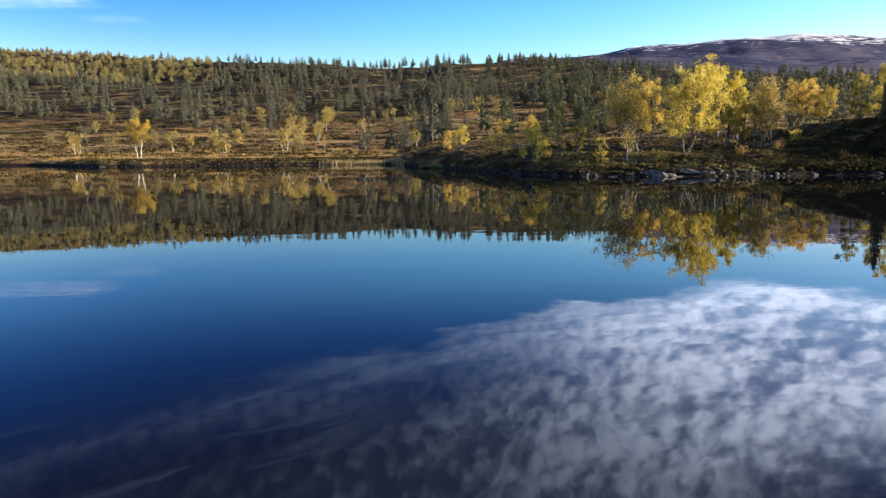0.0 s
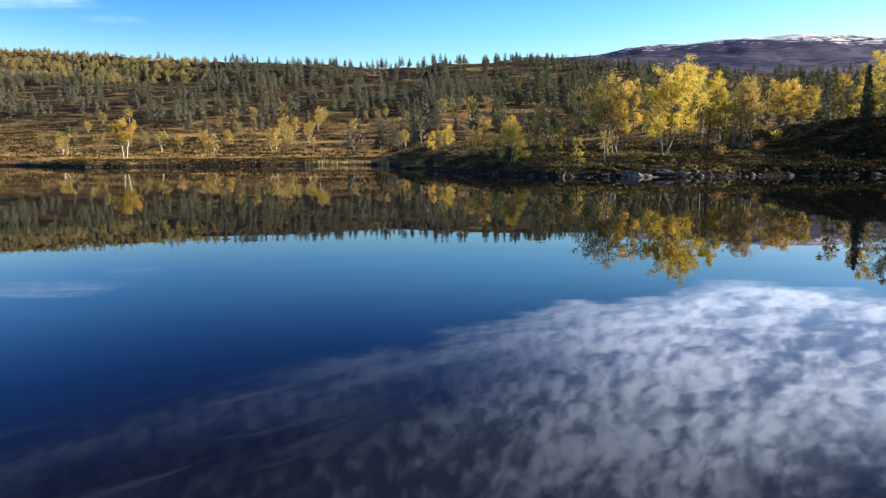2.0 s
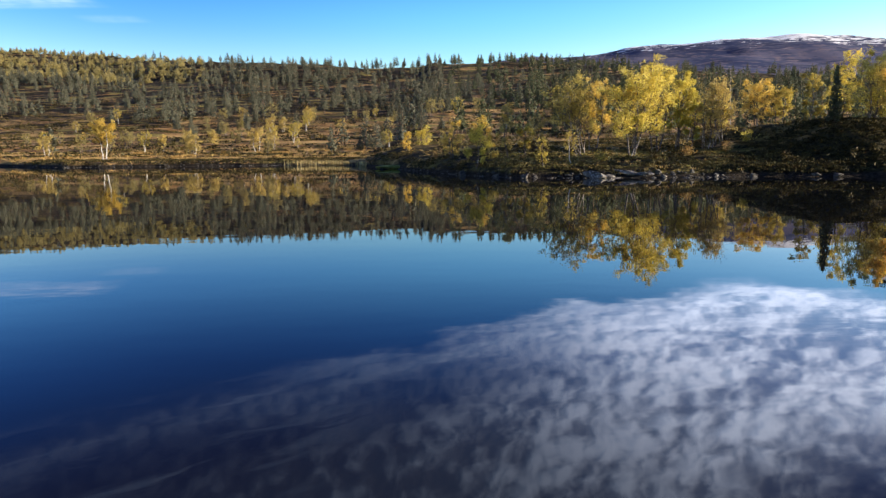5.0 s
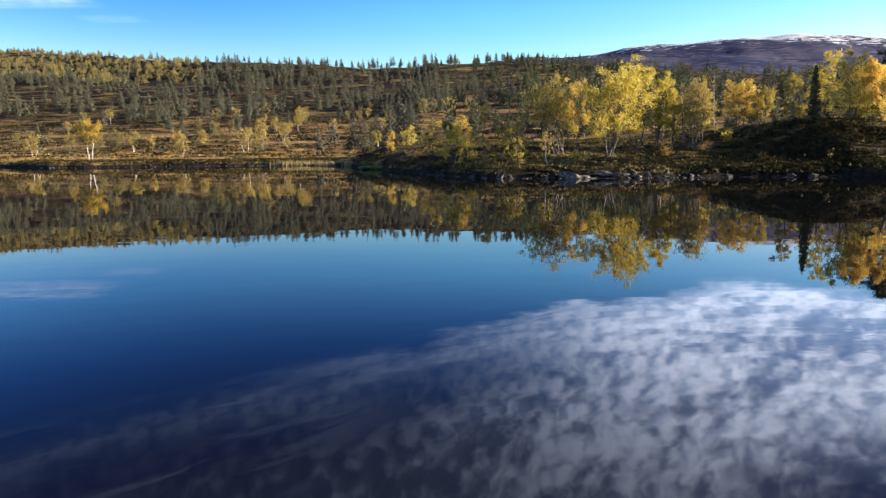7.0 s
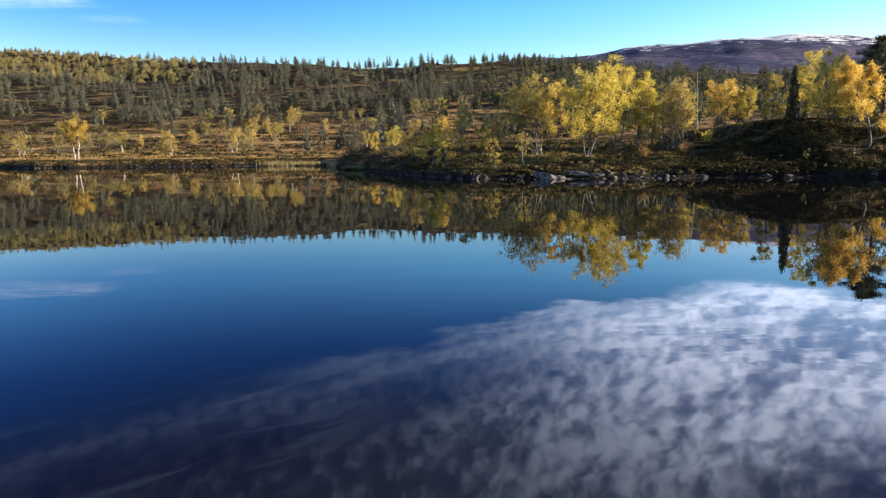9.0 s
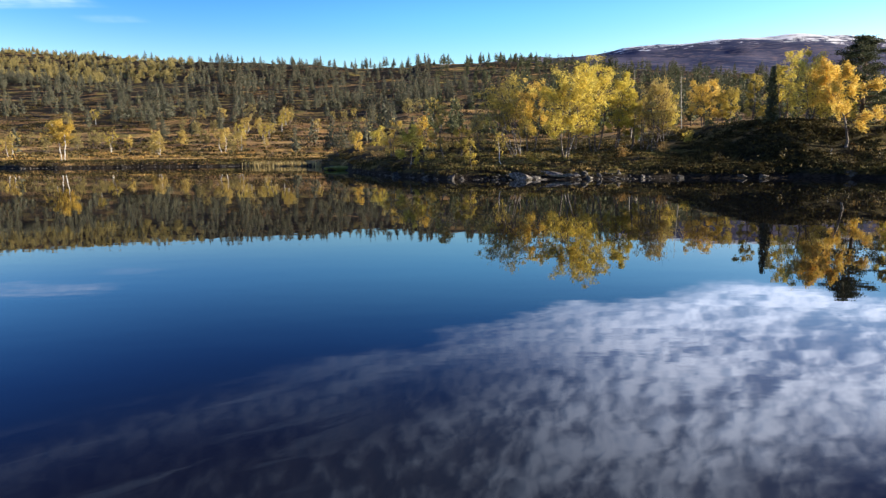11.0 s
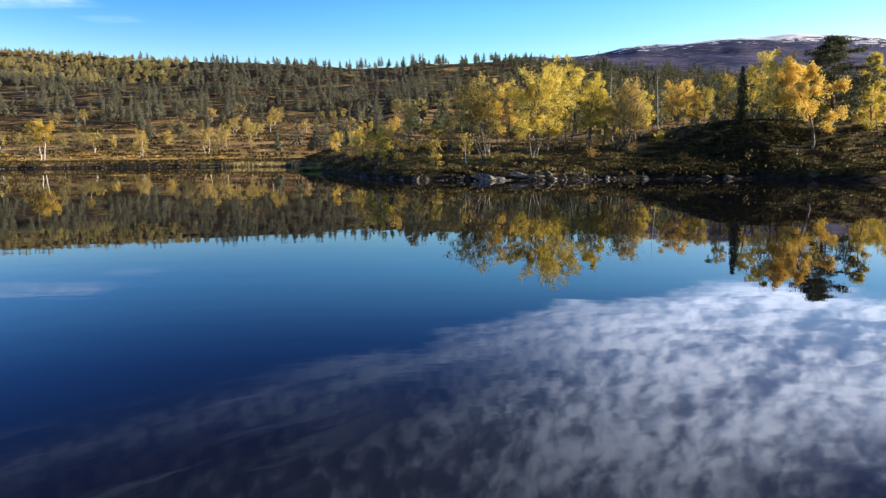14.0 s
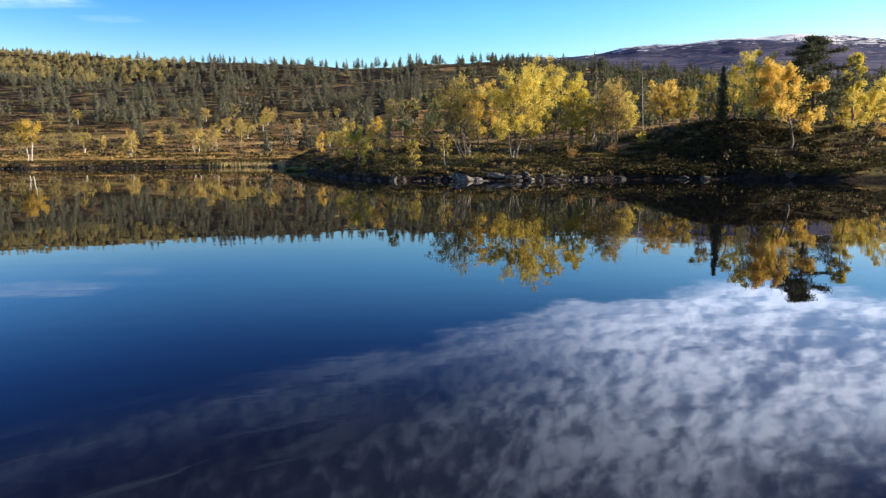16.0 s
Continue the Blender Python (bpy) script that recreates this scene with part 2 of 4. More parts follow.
def moorland():
    m, n, b = material("moorland", 0.95)
    b.inputs["Specular IOR Level"].default_value = 0.1
    p = n.add("ShaderNodeTexCoord").outputs["Object"]
    x, y, z = n.xyz(p)
    streak = n.scaled(p, 0.35, 1.0, 1.0)
    big = n.noise(streak, 0.13, 6.0, 0.7)
    mid = n.noise(streak, 0.35, 4.0, 0.6)
    small = n.noise(p, 3.2, 5.0, 0.65)
    grass = n.mix(n.ramp(mid, 0.35, 0.65), (0.32, 0.175, 0.065), (0.43, 0.285, 0.12))
    heath = n.mix(n.ramp(mid, 0.42, 0.62), (0.012, 0.011, 0.008), (0.045, 0.034, 0.018))
    moss = n.mix(n.ramp(small, 0.35, 0.65), (0.11, 0.095, 0.03), (0.27, 0.22, 0.07))
    # the spit by the water is darker heath and moss, the meadow behind it is straw and rust
    spit = n.math("MULTIPLY", n.ramp(x, -9.0, 3.0), n.ramp(y, 110.0, 75.0))
    f = n.math("ADD", n.math("MULTIPLY", big, 0.6), n.math("MULTIPLY", small, 0.4))
    col = n.mix(n.ramp(n.math("ADD", f, n.ramp(y, 130.0, 260.0, -0.03, 0.05)), 0.46, 0.52), grass, heath)
    col = n.mix(n.ramp(n.noise(streak, 0.2, 4.0), 0.56, 0.66), col, moss)
    low = n.mix(n.ramp(f, 0.42, 0.55), moss, heath)
    low = n.mix(n.ramp(mid, 0.58, 0.70), low, grass)
    # bare: mask of the mound's shaded side, whose shade is painted as near-black ground
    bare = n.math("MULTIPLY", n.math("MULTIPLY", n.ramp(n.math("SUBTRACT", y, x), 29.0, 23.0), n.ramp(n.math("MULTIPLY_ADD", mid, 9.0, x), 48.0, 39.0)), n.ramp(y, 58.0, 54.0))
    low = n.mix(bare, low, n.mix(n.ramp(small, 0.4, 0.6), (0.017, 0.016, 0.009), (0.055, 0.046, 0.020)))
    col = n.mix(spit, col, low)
    # wet peat at the waterline, with the bank's shade painted into its dark colour
    shaded_peat = n.ramp(z, 0.45, 0.2)
    col = n.mix(shaded_peat, col, n.mix(n.ramp(small, 0.4, 0.6), (0.012, 0.010, 0.008), (0.036, 0.029, 0.022)))
    n.put(b.inputs["Base Color"], col)
    bumped(n, b, small, 0.8, 0.25)
    return m


def fell():
    m, n, b = material("snowy_fell", 0.95)
    b.inputs["Specular IOR Level"].default_value = 0.1
    p = n.add("ShaderNodeTexCoord").outputs["Object"]
    x, y, z = n.xyz(p)
    s = n.scaled(p, 0.7, 0.5, 3.5)
    big, small = n.noise(s, 0.004, 5.0, 0.62), n.noise(s, 0.03, 6.0, 0.7)
    # the blue-violet of distance haze is put into the fell's colours
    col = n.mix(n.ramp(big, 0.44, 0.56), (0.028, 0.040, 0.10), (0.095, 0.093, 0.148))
    # darker blue patches painted in for cloud shadow
    shade_patches = n.noise(s, 0.011, 5.0, 0.65)
    col = n.mix(n.ramp(shade_patches, 0.52, 0.44), col, (0.022, 0.032, 0.08))
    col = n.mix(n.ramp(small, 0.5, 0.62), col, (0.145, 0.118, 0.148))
    line = n.math("ADD", z, n.math("MULTIPLY_ADD", small, 460.0, -230.0))
    line = n.math("ADD", line, n.math("MULTIPLY_ADD", big, 120.0, -60.0))
    n.put(b.inputs["Base Color"], n.mix(n.ramp(line, 424.0, 448.0), col, (0.82, 0.84, 0.88)))
    return m


MOOR, FELL = moorland(), fell()


# ---- the shape of the land ----
def lattice(ix, iy, seed):
    """A repeatable random number for each lattice point."""
    h = (ix.astype(np.int64) * 374761393 + iy.astype(np.int64) * 668265263 + seed * 974634777) & 0x7FFFFFFF
    h = ((h ^ (h >> 13)) * 1274126177) & 0x7FFFFFFF
    return ((h ^ (h >> 16)) & 0xFFFF) / 65535.0


def rough_noise(x, y, seed=0, octaves=3):
    """Value noise from -1 to 1, one unit across."""
    total, amp, norm = 0.0, 1.0, 0.0
    for o in range(octaves):
        ix, iy = np.floor(x), np.floor(y)
        fx, fy = x - ix, y - iy
        fx, fy = fx * fx * (3 - 2 * fx), fy * fy * (3 - 2 * fy)
        a, b = lattice(ix, iy, seed + o), lattice(ix + 1, iy, seed + o)
        c, d = lattice(ix, iy + 1, seed + o), lattice(ix + 1, iy + 1, seed + o)
        total = total + amp * ((a + (b - a) * fx) * (1 - fy) + (c + (d - c) * fx) * fy)
        norm += amp
        amp *= 0.5
        x, y = x * 2.03 + 17.1, y * 2.03 + 9.7
    return 2 * total / norm - 1


def smooth(v, lo, hi):
    t = np.clip((v - lo) / (hi - lo), 0, 1)
    return t * t * (3 - 2 * t)


def shore(x):
    """How far off the water's edge runs."""
    return np.interp(x, [-120, -62, -52, -45, -30, -10, -6, -4, -1, 3, 7, 10, 16, 27, 33, 37, 40, 50, 58, 66, 110],
                     [112, 104, 96, 91, 92, 92, 88.5, 82.5, 74.8, 63.5, 55, 50.5, 49.3, 49, 48, 46.5, 45, 43, 36, 24, 6])


def height(x, y):
    """The ground's height over the lake."""
    x, y = np.asarray(x, float), np.asarray(y, float)
    d = y - shore(x) + 0.9 * rough_noise(x / 3.1, y / 9.0, 3) + 0.35 * rough_noise(x / 0.9, y / 3.0, 4)
    east = smooth(x, -8, 2)
    west_bank = np.interp(d, [-30, -6, -1, 0, 0.5, 1.3, 4, 12], [-4, -1.2, -0.3, -0.02, 0.3, 0.7, 0.82, 1.0])
    east_bank = np.interp(d, [-30, -6, -1.2, 0, 0.5, 1.4, 4, 9, 20, 45], [-4, -1.4, -0.35, -0.02, 0.28, 0.7, 1.05, 1.6, 2.4, 3.0])
    h = west_bank + (east_bank - west_bank) * east
    # the dark mound on the spit and the hump at its tip
    mound = np.interp(x, [25, 29.2, 31.6, 33.6, 35.4, 37.4, 40, 43, 46.6, 50, 60], [0, 0.1, 0.55, 1.2, 2.0, 2.3, 2.2, 2.05, 1.75, 1.15, 0.85])
    h = h + mound * smooth(d - 2.5 * smooth(x, 36, 40), 0.8, 8.0) * (1 - 0.6 * smooth(y, 57, 85))
    h = h + 0.75 * np.exp(-((x + 1.0) / 3.2) ** 2 - ((y - 82) / 4.5) ** 2)
    # the wooded hill behind
    r = x / np.maximum(y, 60)
    crest_y = np.interp(r, [-0.9, -0.65, -0.52, -0.4, -0.3, -0.07, 0.13, 0.25, 0.45, 0.7], [680, 650, 600, 500, 440, 400, 395, 345, 310, 300])
    crest_z = np.interp(r, [-0.9, -0.65, -0.52, -0.4, -0.3, -0.07, 0.13, 0.25, 0.45, 0.7], [98, 95, 82, 65, 55.5, 46.5, 47, 38, 29, 27])
    q = (y - 100) / (crest_y - 100)
    rise = np.interp(q, [0, 0.05, 0.17, 0.43, 0.76, 0.93, 1.0, 1.1, 1.6, 3.0], [0, 0.01, 0.085, 0.285, 0.63, 0.9, 1.0, 1.0, 0.75, 0.6])
    h = h + (crest_z - 1.0) * rise
    wild = smooth(q, 0.03, 0.25)
    h = h + wild * (1.8 * rough_noise(x / 42, y / 15, 11) + 1.1 * rough_noise(x / 14, y / 6, 12, 3)) * (1 - 0.8 * smooth(q, 1.1, 2.0))
    land = smooth(d, 0.6, 3.0)
    h = h + land * (0.16 * rough_noise(x / 3.4, y / 3.0, 13) + 0.08 * rough_noise(x / 0.9, y / 0.9, 14, 2)) * (1 - smooth(y, 120, 220))
    # the fell far off
    top = np.interp(r, [-0.6, -0.2, 0, 0.063, 0.146, 0.229, 0.304, 0.43, 0.55, 0.65, 0.9, 1.2], [150, 230, 335, 376, 397, 415, 449, 480, 488, 466, 415, 380])
    k = np.interp(y, [950, 1500, 2200, 2800, 3200, 3500, 4600], [0, 0.16, 0.48, 0.82, 1.0, 0.97, 0.6])
    lumps = 48 * rough_noise(x / 420, y / 330, 21, 4) * k * (1 - 0.75 * smooth(y, 2900, 3200))
    far = k * top + lumps + 14 * k * rough_noise(x / 110, y / 240, 22, 3)
    h = h * (1 - smooth(y, 900, 1500)) + far
    # low land closes the lake behind
    return np.where(y < -90, np.maximum(h, 14 * smooth(-y, 120, 330) - 1.0), h)


def lie(x, y):
    return float(height(np.array([x]), np.array([y]))[0])


def spaced(start, end, fine, growth):
    out, p = [start], start
    while p < end:
        p += fine + growth * (p - start)
        out.append(p)
    return out


# ---- mesh helpers ----
def mesh_object(name, verts, faces, mat, parent=None, label="", smooth_faces=False):
    me = bpy.data.meshes.new(name)
    verts, faces = np.asarray(verts, np.float32).reshape(-1, 3), np.asarray(faces, np.int32)
    k = faces.shape[1]
    me.vertices.add(len(verts))
    me.vertices.foreach_set("co", verts.ravel())
    me.loops.add(faces.size)
    me.loops.foreach_set("vertex_index", faces.ravel())
    me.polygons.add(len(faces))
    me.polygons.foreach_set("loop_start", np.arange(0, faces.size, k, dtype=np.int32))
    if smooth_faces:
        me.polygons.foreach_set("use_smooth", np.ones(len(faces), bool))
    me.update(calc_edges=True)
    me.materials.append(mat)
    ob = new(name, me)
    if parent:
        ob.parent = parent
    if label:
        ob["label"] = label
    return ob


class Wood:
    """Collects tapered tubes: trunks, limbs, twigs."""

    def __init__(self):
        self.verts, self.faces, self.count = [], [], 0

    def tube(self, path, radii, sides):
        path = np.asarray(path, float)
        a = np.linspace(0, 2 * math.pi, sides, endpoint=False)
        along = np.gradient(path, axis=0)
        along /= np.linalg.norm(along, axis=1)[:, None] + 1e-9
        side = np.cross(along, np.where(np.abs(along[:, 2:3]) > 0.9, [[1.0, 0, 0]], [[0, 0, 1.0]]))
        side /= np.linalg.norm(side, axis=1)[:, None] + 1e-9
        other = np.cross(along, side)
        r = np.asarray(radii, float)[:, None, None]
        ring = path[:, None] + r * (np.cos(a)[None, :, None] * side[:, None] + np.sin(a)[None, :, None] * other[:, None])
        n = len(path)
        i, j = np.meshgrid(np.arange(n - 1), np.arange(sides), indexing="ij")
        b = self.count
        jn = (j + 1) % sides
        quad = np.stack([b + i * sides + j, b + i * sides + jn, b + (i + 1) * sides + jn, b + (i + 1) * sides + j], -1)
        self.verts.append(ring.reshape(-1, 3))
        self.faces.append(quad.reshape(-1, 4))
        self.count += n * sides

    def done(self, name, mat, parent, label=""):
        return mesh_object(name, np.concatenate(self.verts), np.concatenate(self.faces), mat, parent, label, True)


def unit(v):
    return v / (np.linalg.norm(v, axis=-1, keepdims=True) + 1e-9)


def blades(rng, centres, size, slim=0.6, upright=0.0, spread=0.35):
    """A small diamond at each centre, turned at random: (n, 4, 3)."""
    n = len(centres)
    a = unit(rng.normal(size=(n, 3)) * [1, 1, 1 - upright * 0.8] + [0, 0, 0])
    if upright:
        a = unit(a * (1 - upright) + np.array([0, 0, 1.0]) * upright)
    b = unit(np.cross(a, rng.normal(size=(n, 3))))
    s = size * (1 + spread * rng.uniform(-1, 1, (n, 1)))
    return np.stack([centres - a * s, centres - b * s * slim, centres + a * s, centres + b * s * slim], 1)


def quads_object(name, quads, mat, parent=None, label=""):
    quads = np.asarray(quads).reshape(-1, 3)
    return mesh_object(name, quads, np.arange(len(quads)).reshape(-1, 4), mat, parent, label)


# ---- trees ----
def bough(rng, start, way, length, bend, n=5):
    """A path that sets out along way and bends up or down."""
    t = np.linspace(0, 1, n)[:, None]
    p = start + way * length * t + np.array([0, 0, 1.0]) * bend * length * t * t
    p[1:] += rng.normal(size=(n - 1, 3)) * length * 0.035
    return p


def birch_shape(seed, h, spread, stems=1, lean=0.0, start=0.25, leaves=3500, leaf=0.058, open_crown=0.16, bole=1.0):
    """A mountain birch: the wood, and the leaves as diamonds."""
    rng = np.random.default_rng(seed)
    leaves = int(leaves * 1.05)
    wood, anchors = [], []
    turn0 = rng.uniform(-0.5, 0.5)
    for k in range(stems):
        trunk, limbs = Wood(), Wood()
        wood.append((trunk, limbs))
        az = turn0 + 6.28 * k / stems + rng.uniform(-0.6, 0.6)
        out = np.array([math.cos(az), math.sin(az), 0]) * spread * (0.42 if stems > 1 else 0.12) * rng.uniform(0.5, 1)
        tall = 0.87 * h * (1.0 if k == 0 else rng.uniform(0.68, 0.95))
        top = out + np.array([lean * rng.uniform(0.7, 1.1), 0, tall])
        t = np.linspace(0, 1, 9)[:, None]
        base = np.array([math.cos(az), math.sin(az), 0]) * min(0.34, 0.07 * (stems - 1) + 0.1) * (stems > 1) - [0, 0, 0.25]
        bow = unit(np.append(rng.normal(size=2), 0.0)) * h * rng.uniform(0.04, 0.10)
        path = base + (top - base) * t ** [1.25, 1.25, 1.0] + bow * np.sin(t * 3.14) * (1 - t * 0.4)
        path[1:-1] += rng.normal(size=(7, 3)) * [0.05, 0.05, 0.0]
        r0 = bole * (0.0085 * h + 0.02) / (1 + 0.15 * (stems - 1))
        trunk.tube(path, r0 * (1 - t[:, 0]) ** 0.75 + 0.008, 7)
        n = int(8 + h * 1.9)
        for i in range(n):
            f = start + (0.97 - start) * ((i + rng.uniform(0, 0.8)) / n)
            g = (f - start) / (1 - start)
            p0 = np.array([np.interp(f, t[:, 0], path[:, c]) for c in range(3)])
            a2 = i * 2.4 + rng.uniform(-0.5, 0.5)
            el = radians(rng.uniform(22, 50) + 22 * g)
            way = np.array([math.cos(a2) * math.cos(el), math.sin(a2) * math.cos(el), math.sin(el)])
            ln = spread * max(0.3, math.sin(math.pi * (0.2 + 0.66 * g)) ** 0.7) * rng.uniform(0.7, 1.25)
            b = bough(rng, p0, way, ln, rng.uniform(-0.25, 0.12))
            limbs.tube(b, np.linspace(r0 * 0.5 * (1 - f * 0.6), 0.008, 5), 4)
            if rng.uniform() < open_crown:
                continue
            anchors.append(b[2:] + rng.normal(size=(3, 3)) * 0.05)
            for w in range(4):
                s = b[rng.integers(2, 5)]
                tw = unit(way + rng.normal(size=3) * 0.75)
                c = bough(rng, s, tw, ln * rng.uniform(0.25, 0.45), rng.uniform(-0.5, 0.0), 3)
                limbs.tube(c, [0.009, 0.006, 0.003], 3)
                anchors.append(c[1:])
                anchors.append((c[1:] + c[:-1]) / 2)
    # some twigs are full of leaves, others nearly bare
    full = np.concatenate([np.full(len(a), rng.gamma(1.1)) for a in anchors])
    anchors = np.concatenate(anchors)
    pick = anchors[rng.choice(len(anchors), leaves, p=full / full.sum())]
    centres = pick + rng.normal(size=(leaves, 3)) * (0.07 + 0.025 * spread)
    return wood, blades(rng, centres, leaf, 0.62)


def birch(seed, h, spread, leaf_mat, label, group="", category="birch tree", bark=BIRCH_BARK, **how):
    wood, leaves = birch_shape(seed, h, spread, **how)
    ob = new("birch_tree")
    tagged(ob, label, category, group)
    for trunk, limbs in wood:
        stem = trunk.done("trunk", bark, ob, "pale flaking birch trunk")
        limbs.done("branchwork", TWIG_BARK, stem, "thin dark branches")
    quads_object("crown", leaves, leaf_mat, ob)
    return ob


def pads(rng, spots, per, wide, tall, size, slim=0.4):
    """Flat pads of needles round the given spots."""
    c = np.repeat(spots, per, axis=0)
    c = c + rng.normal(size=c.shape) * [wide, wide, tall]
    return blades(rng, c, size, slim)


def scots_pine(seed, h, spread, label, needle_mat, start=0.3, per=36, size=0.13, group="", tiers=26):
    """A pine with a bare lower trunk, crooked limbs and flat pads of needles."""
    rng = np.random.default_rng(seed)
    trunk, limbs, spots = Wood(), Wood(), []
    t = np.linspace(0, 1, 9)[:, None]
    path = np.array([0, 0, -0.25]) + np.array([0, 0, h + 0.25]) * t + np.append(rng.normal(size=2) * 0.16, 0) * np.sin(t * 3.1)
    r0 = 0.02 * h + 0.02
    trunk.tube(path, r0 * (1 - t[:, 0]) ** 0.7 + 0.015, 8)
    for i in range(tiers):
        f = start + (0.98 - start) * (i + rng.uniform(0, 0.7)) / tiers
        g = (f - start) / (1 - start)
        p0 = np.array([np.interp(f, t[:, 0], path[:, c]) for c in range(3)])
        a = i * 2.4 + rng.uniform(-0.6, 0.6)
        el = radians(rng.uniform(-8, 14) + 8 * g)
        way = np.array([math.cos(a) * math.cos(el), math.sin(a) * math.cos(el), math.sin(el)])
        ln = spread * np.interp(g, [0, 0.25, 0.6, 0.85, 1], [0.8, 1.0, 0.85, 0.5, 0.16]) * rng.uniform(0.6, 1.1)
        b = bough(rng, p0, way, ln, rng.uniform(-0.05, 0.12))
        limbs.tube(b, np.linspace(r0 * 0.4 * (1.1 - f), 0.012, 5), 4)
        spots.append(b[2:])
        for w in range(4):
            s = b[rng.integers(2, 5)]
            c = bough(rng, s, unit(way + rng.normal(size=3) * [0.8, 0.8, 0.3]), ln * 0.35, 0.12, 3)
            limbs.tube(c, [0.014, 0.01, 0.006], 3)
            spots.append(c[1:])
    for f in np.linspace(0.78, 0.99, 8):
        tip = np.array([np.interp(f, t[:, 0], path[:, c]) for c in range(3)])
        spots.append(tip + rng.normal(size=(6, 3)) * [1.6 * (1.12 - f), 1.6 * (1.12 - f), 0.06])
    ob = new("pine_tree")
    tagged(ob, label, "pine tree", group)
    trunk.done("trunk", PINE_BARK, ob, "reddish grey pine trunk")
    limbs.done("branchwork", PINE_BARK, ob)
    quads_object("crown", pads(rng, np.concatenate(spots), per, 0.22, 0.085, size), needle_mat, ob)
    return ob


def spruce_quads(rng, h, spread, whorls, per, size):
    out = []
    for i in range(whorls):
        f = 0.06 + 0.93 * i / whorls
        ln = spread * (1 - f) ** 0.85 + 0.06
        for a in np.arange(0, 6.28, 6.28 / max(4, int(9 * (1 - f) + 3))) + rng.uniform(0, 1):
            s = rng.uniform(0.1, 1.0, (per, 1))
            ll = ln * rng.uniform(0.75, 1.15)
            c = np.array([0, 0, f * h]) + s * ll * np.array([math.cos(a), math.sin(a), -0.35])
            out.append(blades(rng, c + rng.normal(size=c.shape) * 0.05, size, 0.4))
    return np.concatenate(out)


def spruce(seed, h, spread, label):
    rng = np.random.default_rng(seed)
    ob = new("spruce_tree")
    tagged(ob, label, "spruce tree")
    trunk = Wood()
    trunk.tube([(0, 0, -0.25), (0.02, 0, h * 0.5), (0, 0, h)], [0.09, 0.05, 0.01], 7)
    trunk.done("trunk", PINE_BARK, ob)
    quads_object("crown", spruce_quads(rng, h, spread, 26, 9, 0.12), SPRUCE, ob)
    return ob


def hill_pine_quads(seed, h, spread, n, size, low=0.16):
    """The crown of a pine on the hill: an uneven, ragged cone of needle sprays."""
    rng = np.random.default_rng(seed)
    f = low + (1 - low) * (1 - np.sqrt(rng.uniform(0, 1, n))) ** 0.85
    a = rng.uniform(0, 6.28, n)
    # limbs: some reach out, some are missing
    limb = lattice(np.floor(f * h / 0.7), np.floor(a / 1.05), seed)
    reach = spread * np.interp(f, [0, 0.12, 0.3, 0.6, 0.85, 1], [0.5, 0.85, 1, 0.75, 0.42, 0.05]) * (0.25 + 0.85 * limb)
    rad = reach * np.sqrt(rng.uniform(0.05, 1, n))
    keep = limb > 0.17
    c = np.stack([np.cos(a) * rad, np.sin(a) * rad, f * h - 0.12 * rad], 1)[keep]
    s = size * (0.6 + 0.6 * (1 - f[keep]))[:, None] * rng.uniform(0.7, 1.3, (len(c), 1))
    face = unit(np.stack([np.cos(a), np.sin(a), np.full(n, 0.35)], 1)[keep] + rng.normal(size=c.shape) * 0.45)
    side = unit(np.cross(face, rng.normal(size=c.shape) * [0.7, 0.7, 1.0]))
    over = np.cross(face, side) * 0.5
    return np.stack([c - side * s, c - over * s, c + side * s, c + over * s], 1)


def placed(quads, x, y, z, turn, s):
    c, n = math.cos(turn) * s, math.sin(turn) * s
    out = np.empty_like(quads)
    out[..., 0] = quads[..., 0] * c - quads[..., 1] * n + x
    out[..., 1] = quads[..., 0] * n + quads[..., 1] * c + y
    out[..., 2] = quads[..., 2] * s + z
    return out


# ---- ground and water ----
def build_ground():
    east = spaced(70, 3600, 0.7, 0.021)
    west = [-p for p in spaced(60, 2600, 0.7, 0.021)][::-1]
    xs = np.array(west + list(np.arange(-59.4, 70, 0.6)) + east)
    ys = np.array([-900, -600, -400, -330, -280, -230, -190, -150, -110, -60, 0, 15, 25, 32, 36, 39] + list(np.arange(41, 106, 0.45)) + spaced(106, 4700, 0.8, 0.03))
    X, Y = np.meshgrid(xs, ys)
    Z = height(X, Y)
    n, m = X.shape
    i, j = np.meshgrid(np.arange(n - 1), np.arange(m - 1), indexing="ij")
    k = (i * m + j).reshape(-1)
    ob = mesh_object("ground", np.stack([X, Y, Z], -1), np.stack([k, k + 1, k + m + 1, k + m], 1), MOOR, smooth_faces=True)
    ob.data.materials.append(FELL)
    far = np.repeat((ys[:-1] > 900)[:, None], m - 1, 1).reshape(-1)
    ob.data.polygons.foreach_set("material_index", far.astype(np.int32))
    tagged(ob, "rust and straw coloured moor rising to a snowy fell", "ground", kind="structure")


build_ground()
lake = mesh_object("water", [(-900, -700, 0), (900, -700, 0), (900, 140, 0), (-900, 140, 0)], [(0, 1, 2, 3)], WATER)
tagged(lake, "still dark lake mirroring trees and clouds", "water", kind="structure")


# ---- the spit: birches, spruce and pine ----
def stand(ob, x, y, turn=0.0, tilt=0.0, size=1.0, sink=0.0):
    ob.matrix_basis = pose(x, y, lie(x, y) - sink, 0, tilt, turn) @ Matrix.Scale(size, 4)
    return ob


SPIT = "birches on the spit"
GOLDEN = "golden-leaved mountain birch among heather on the spit"
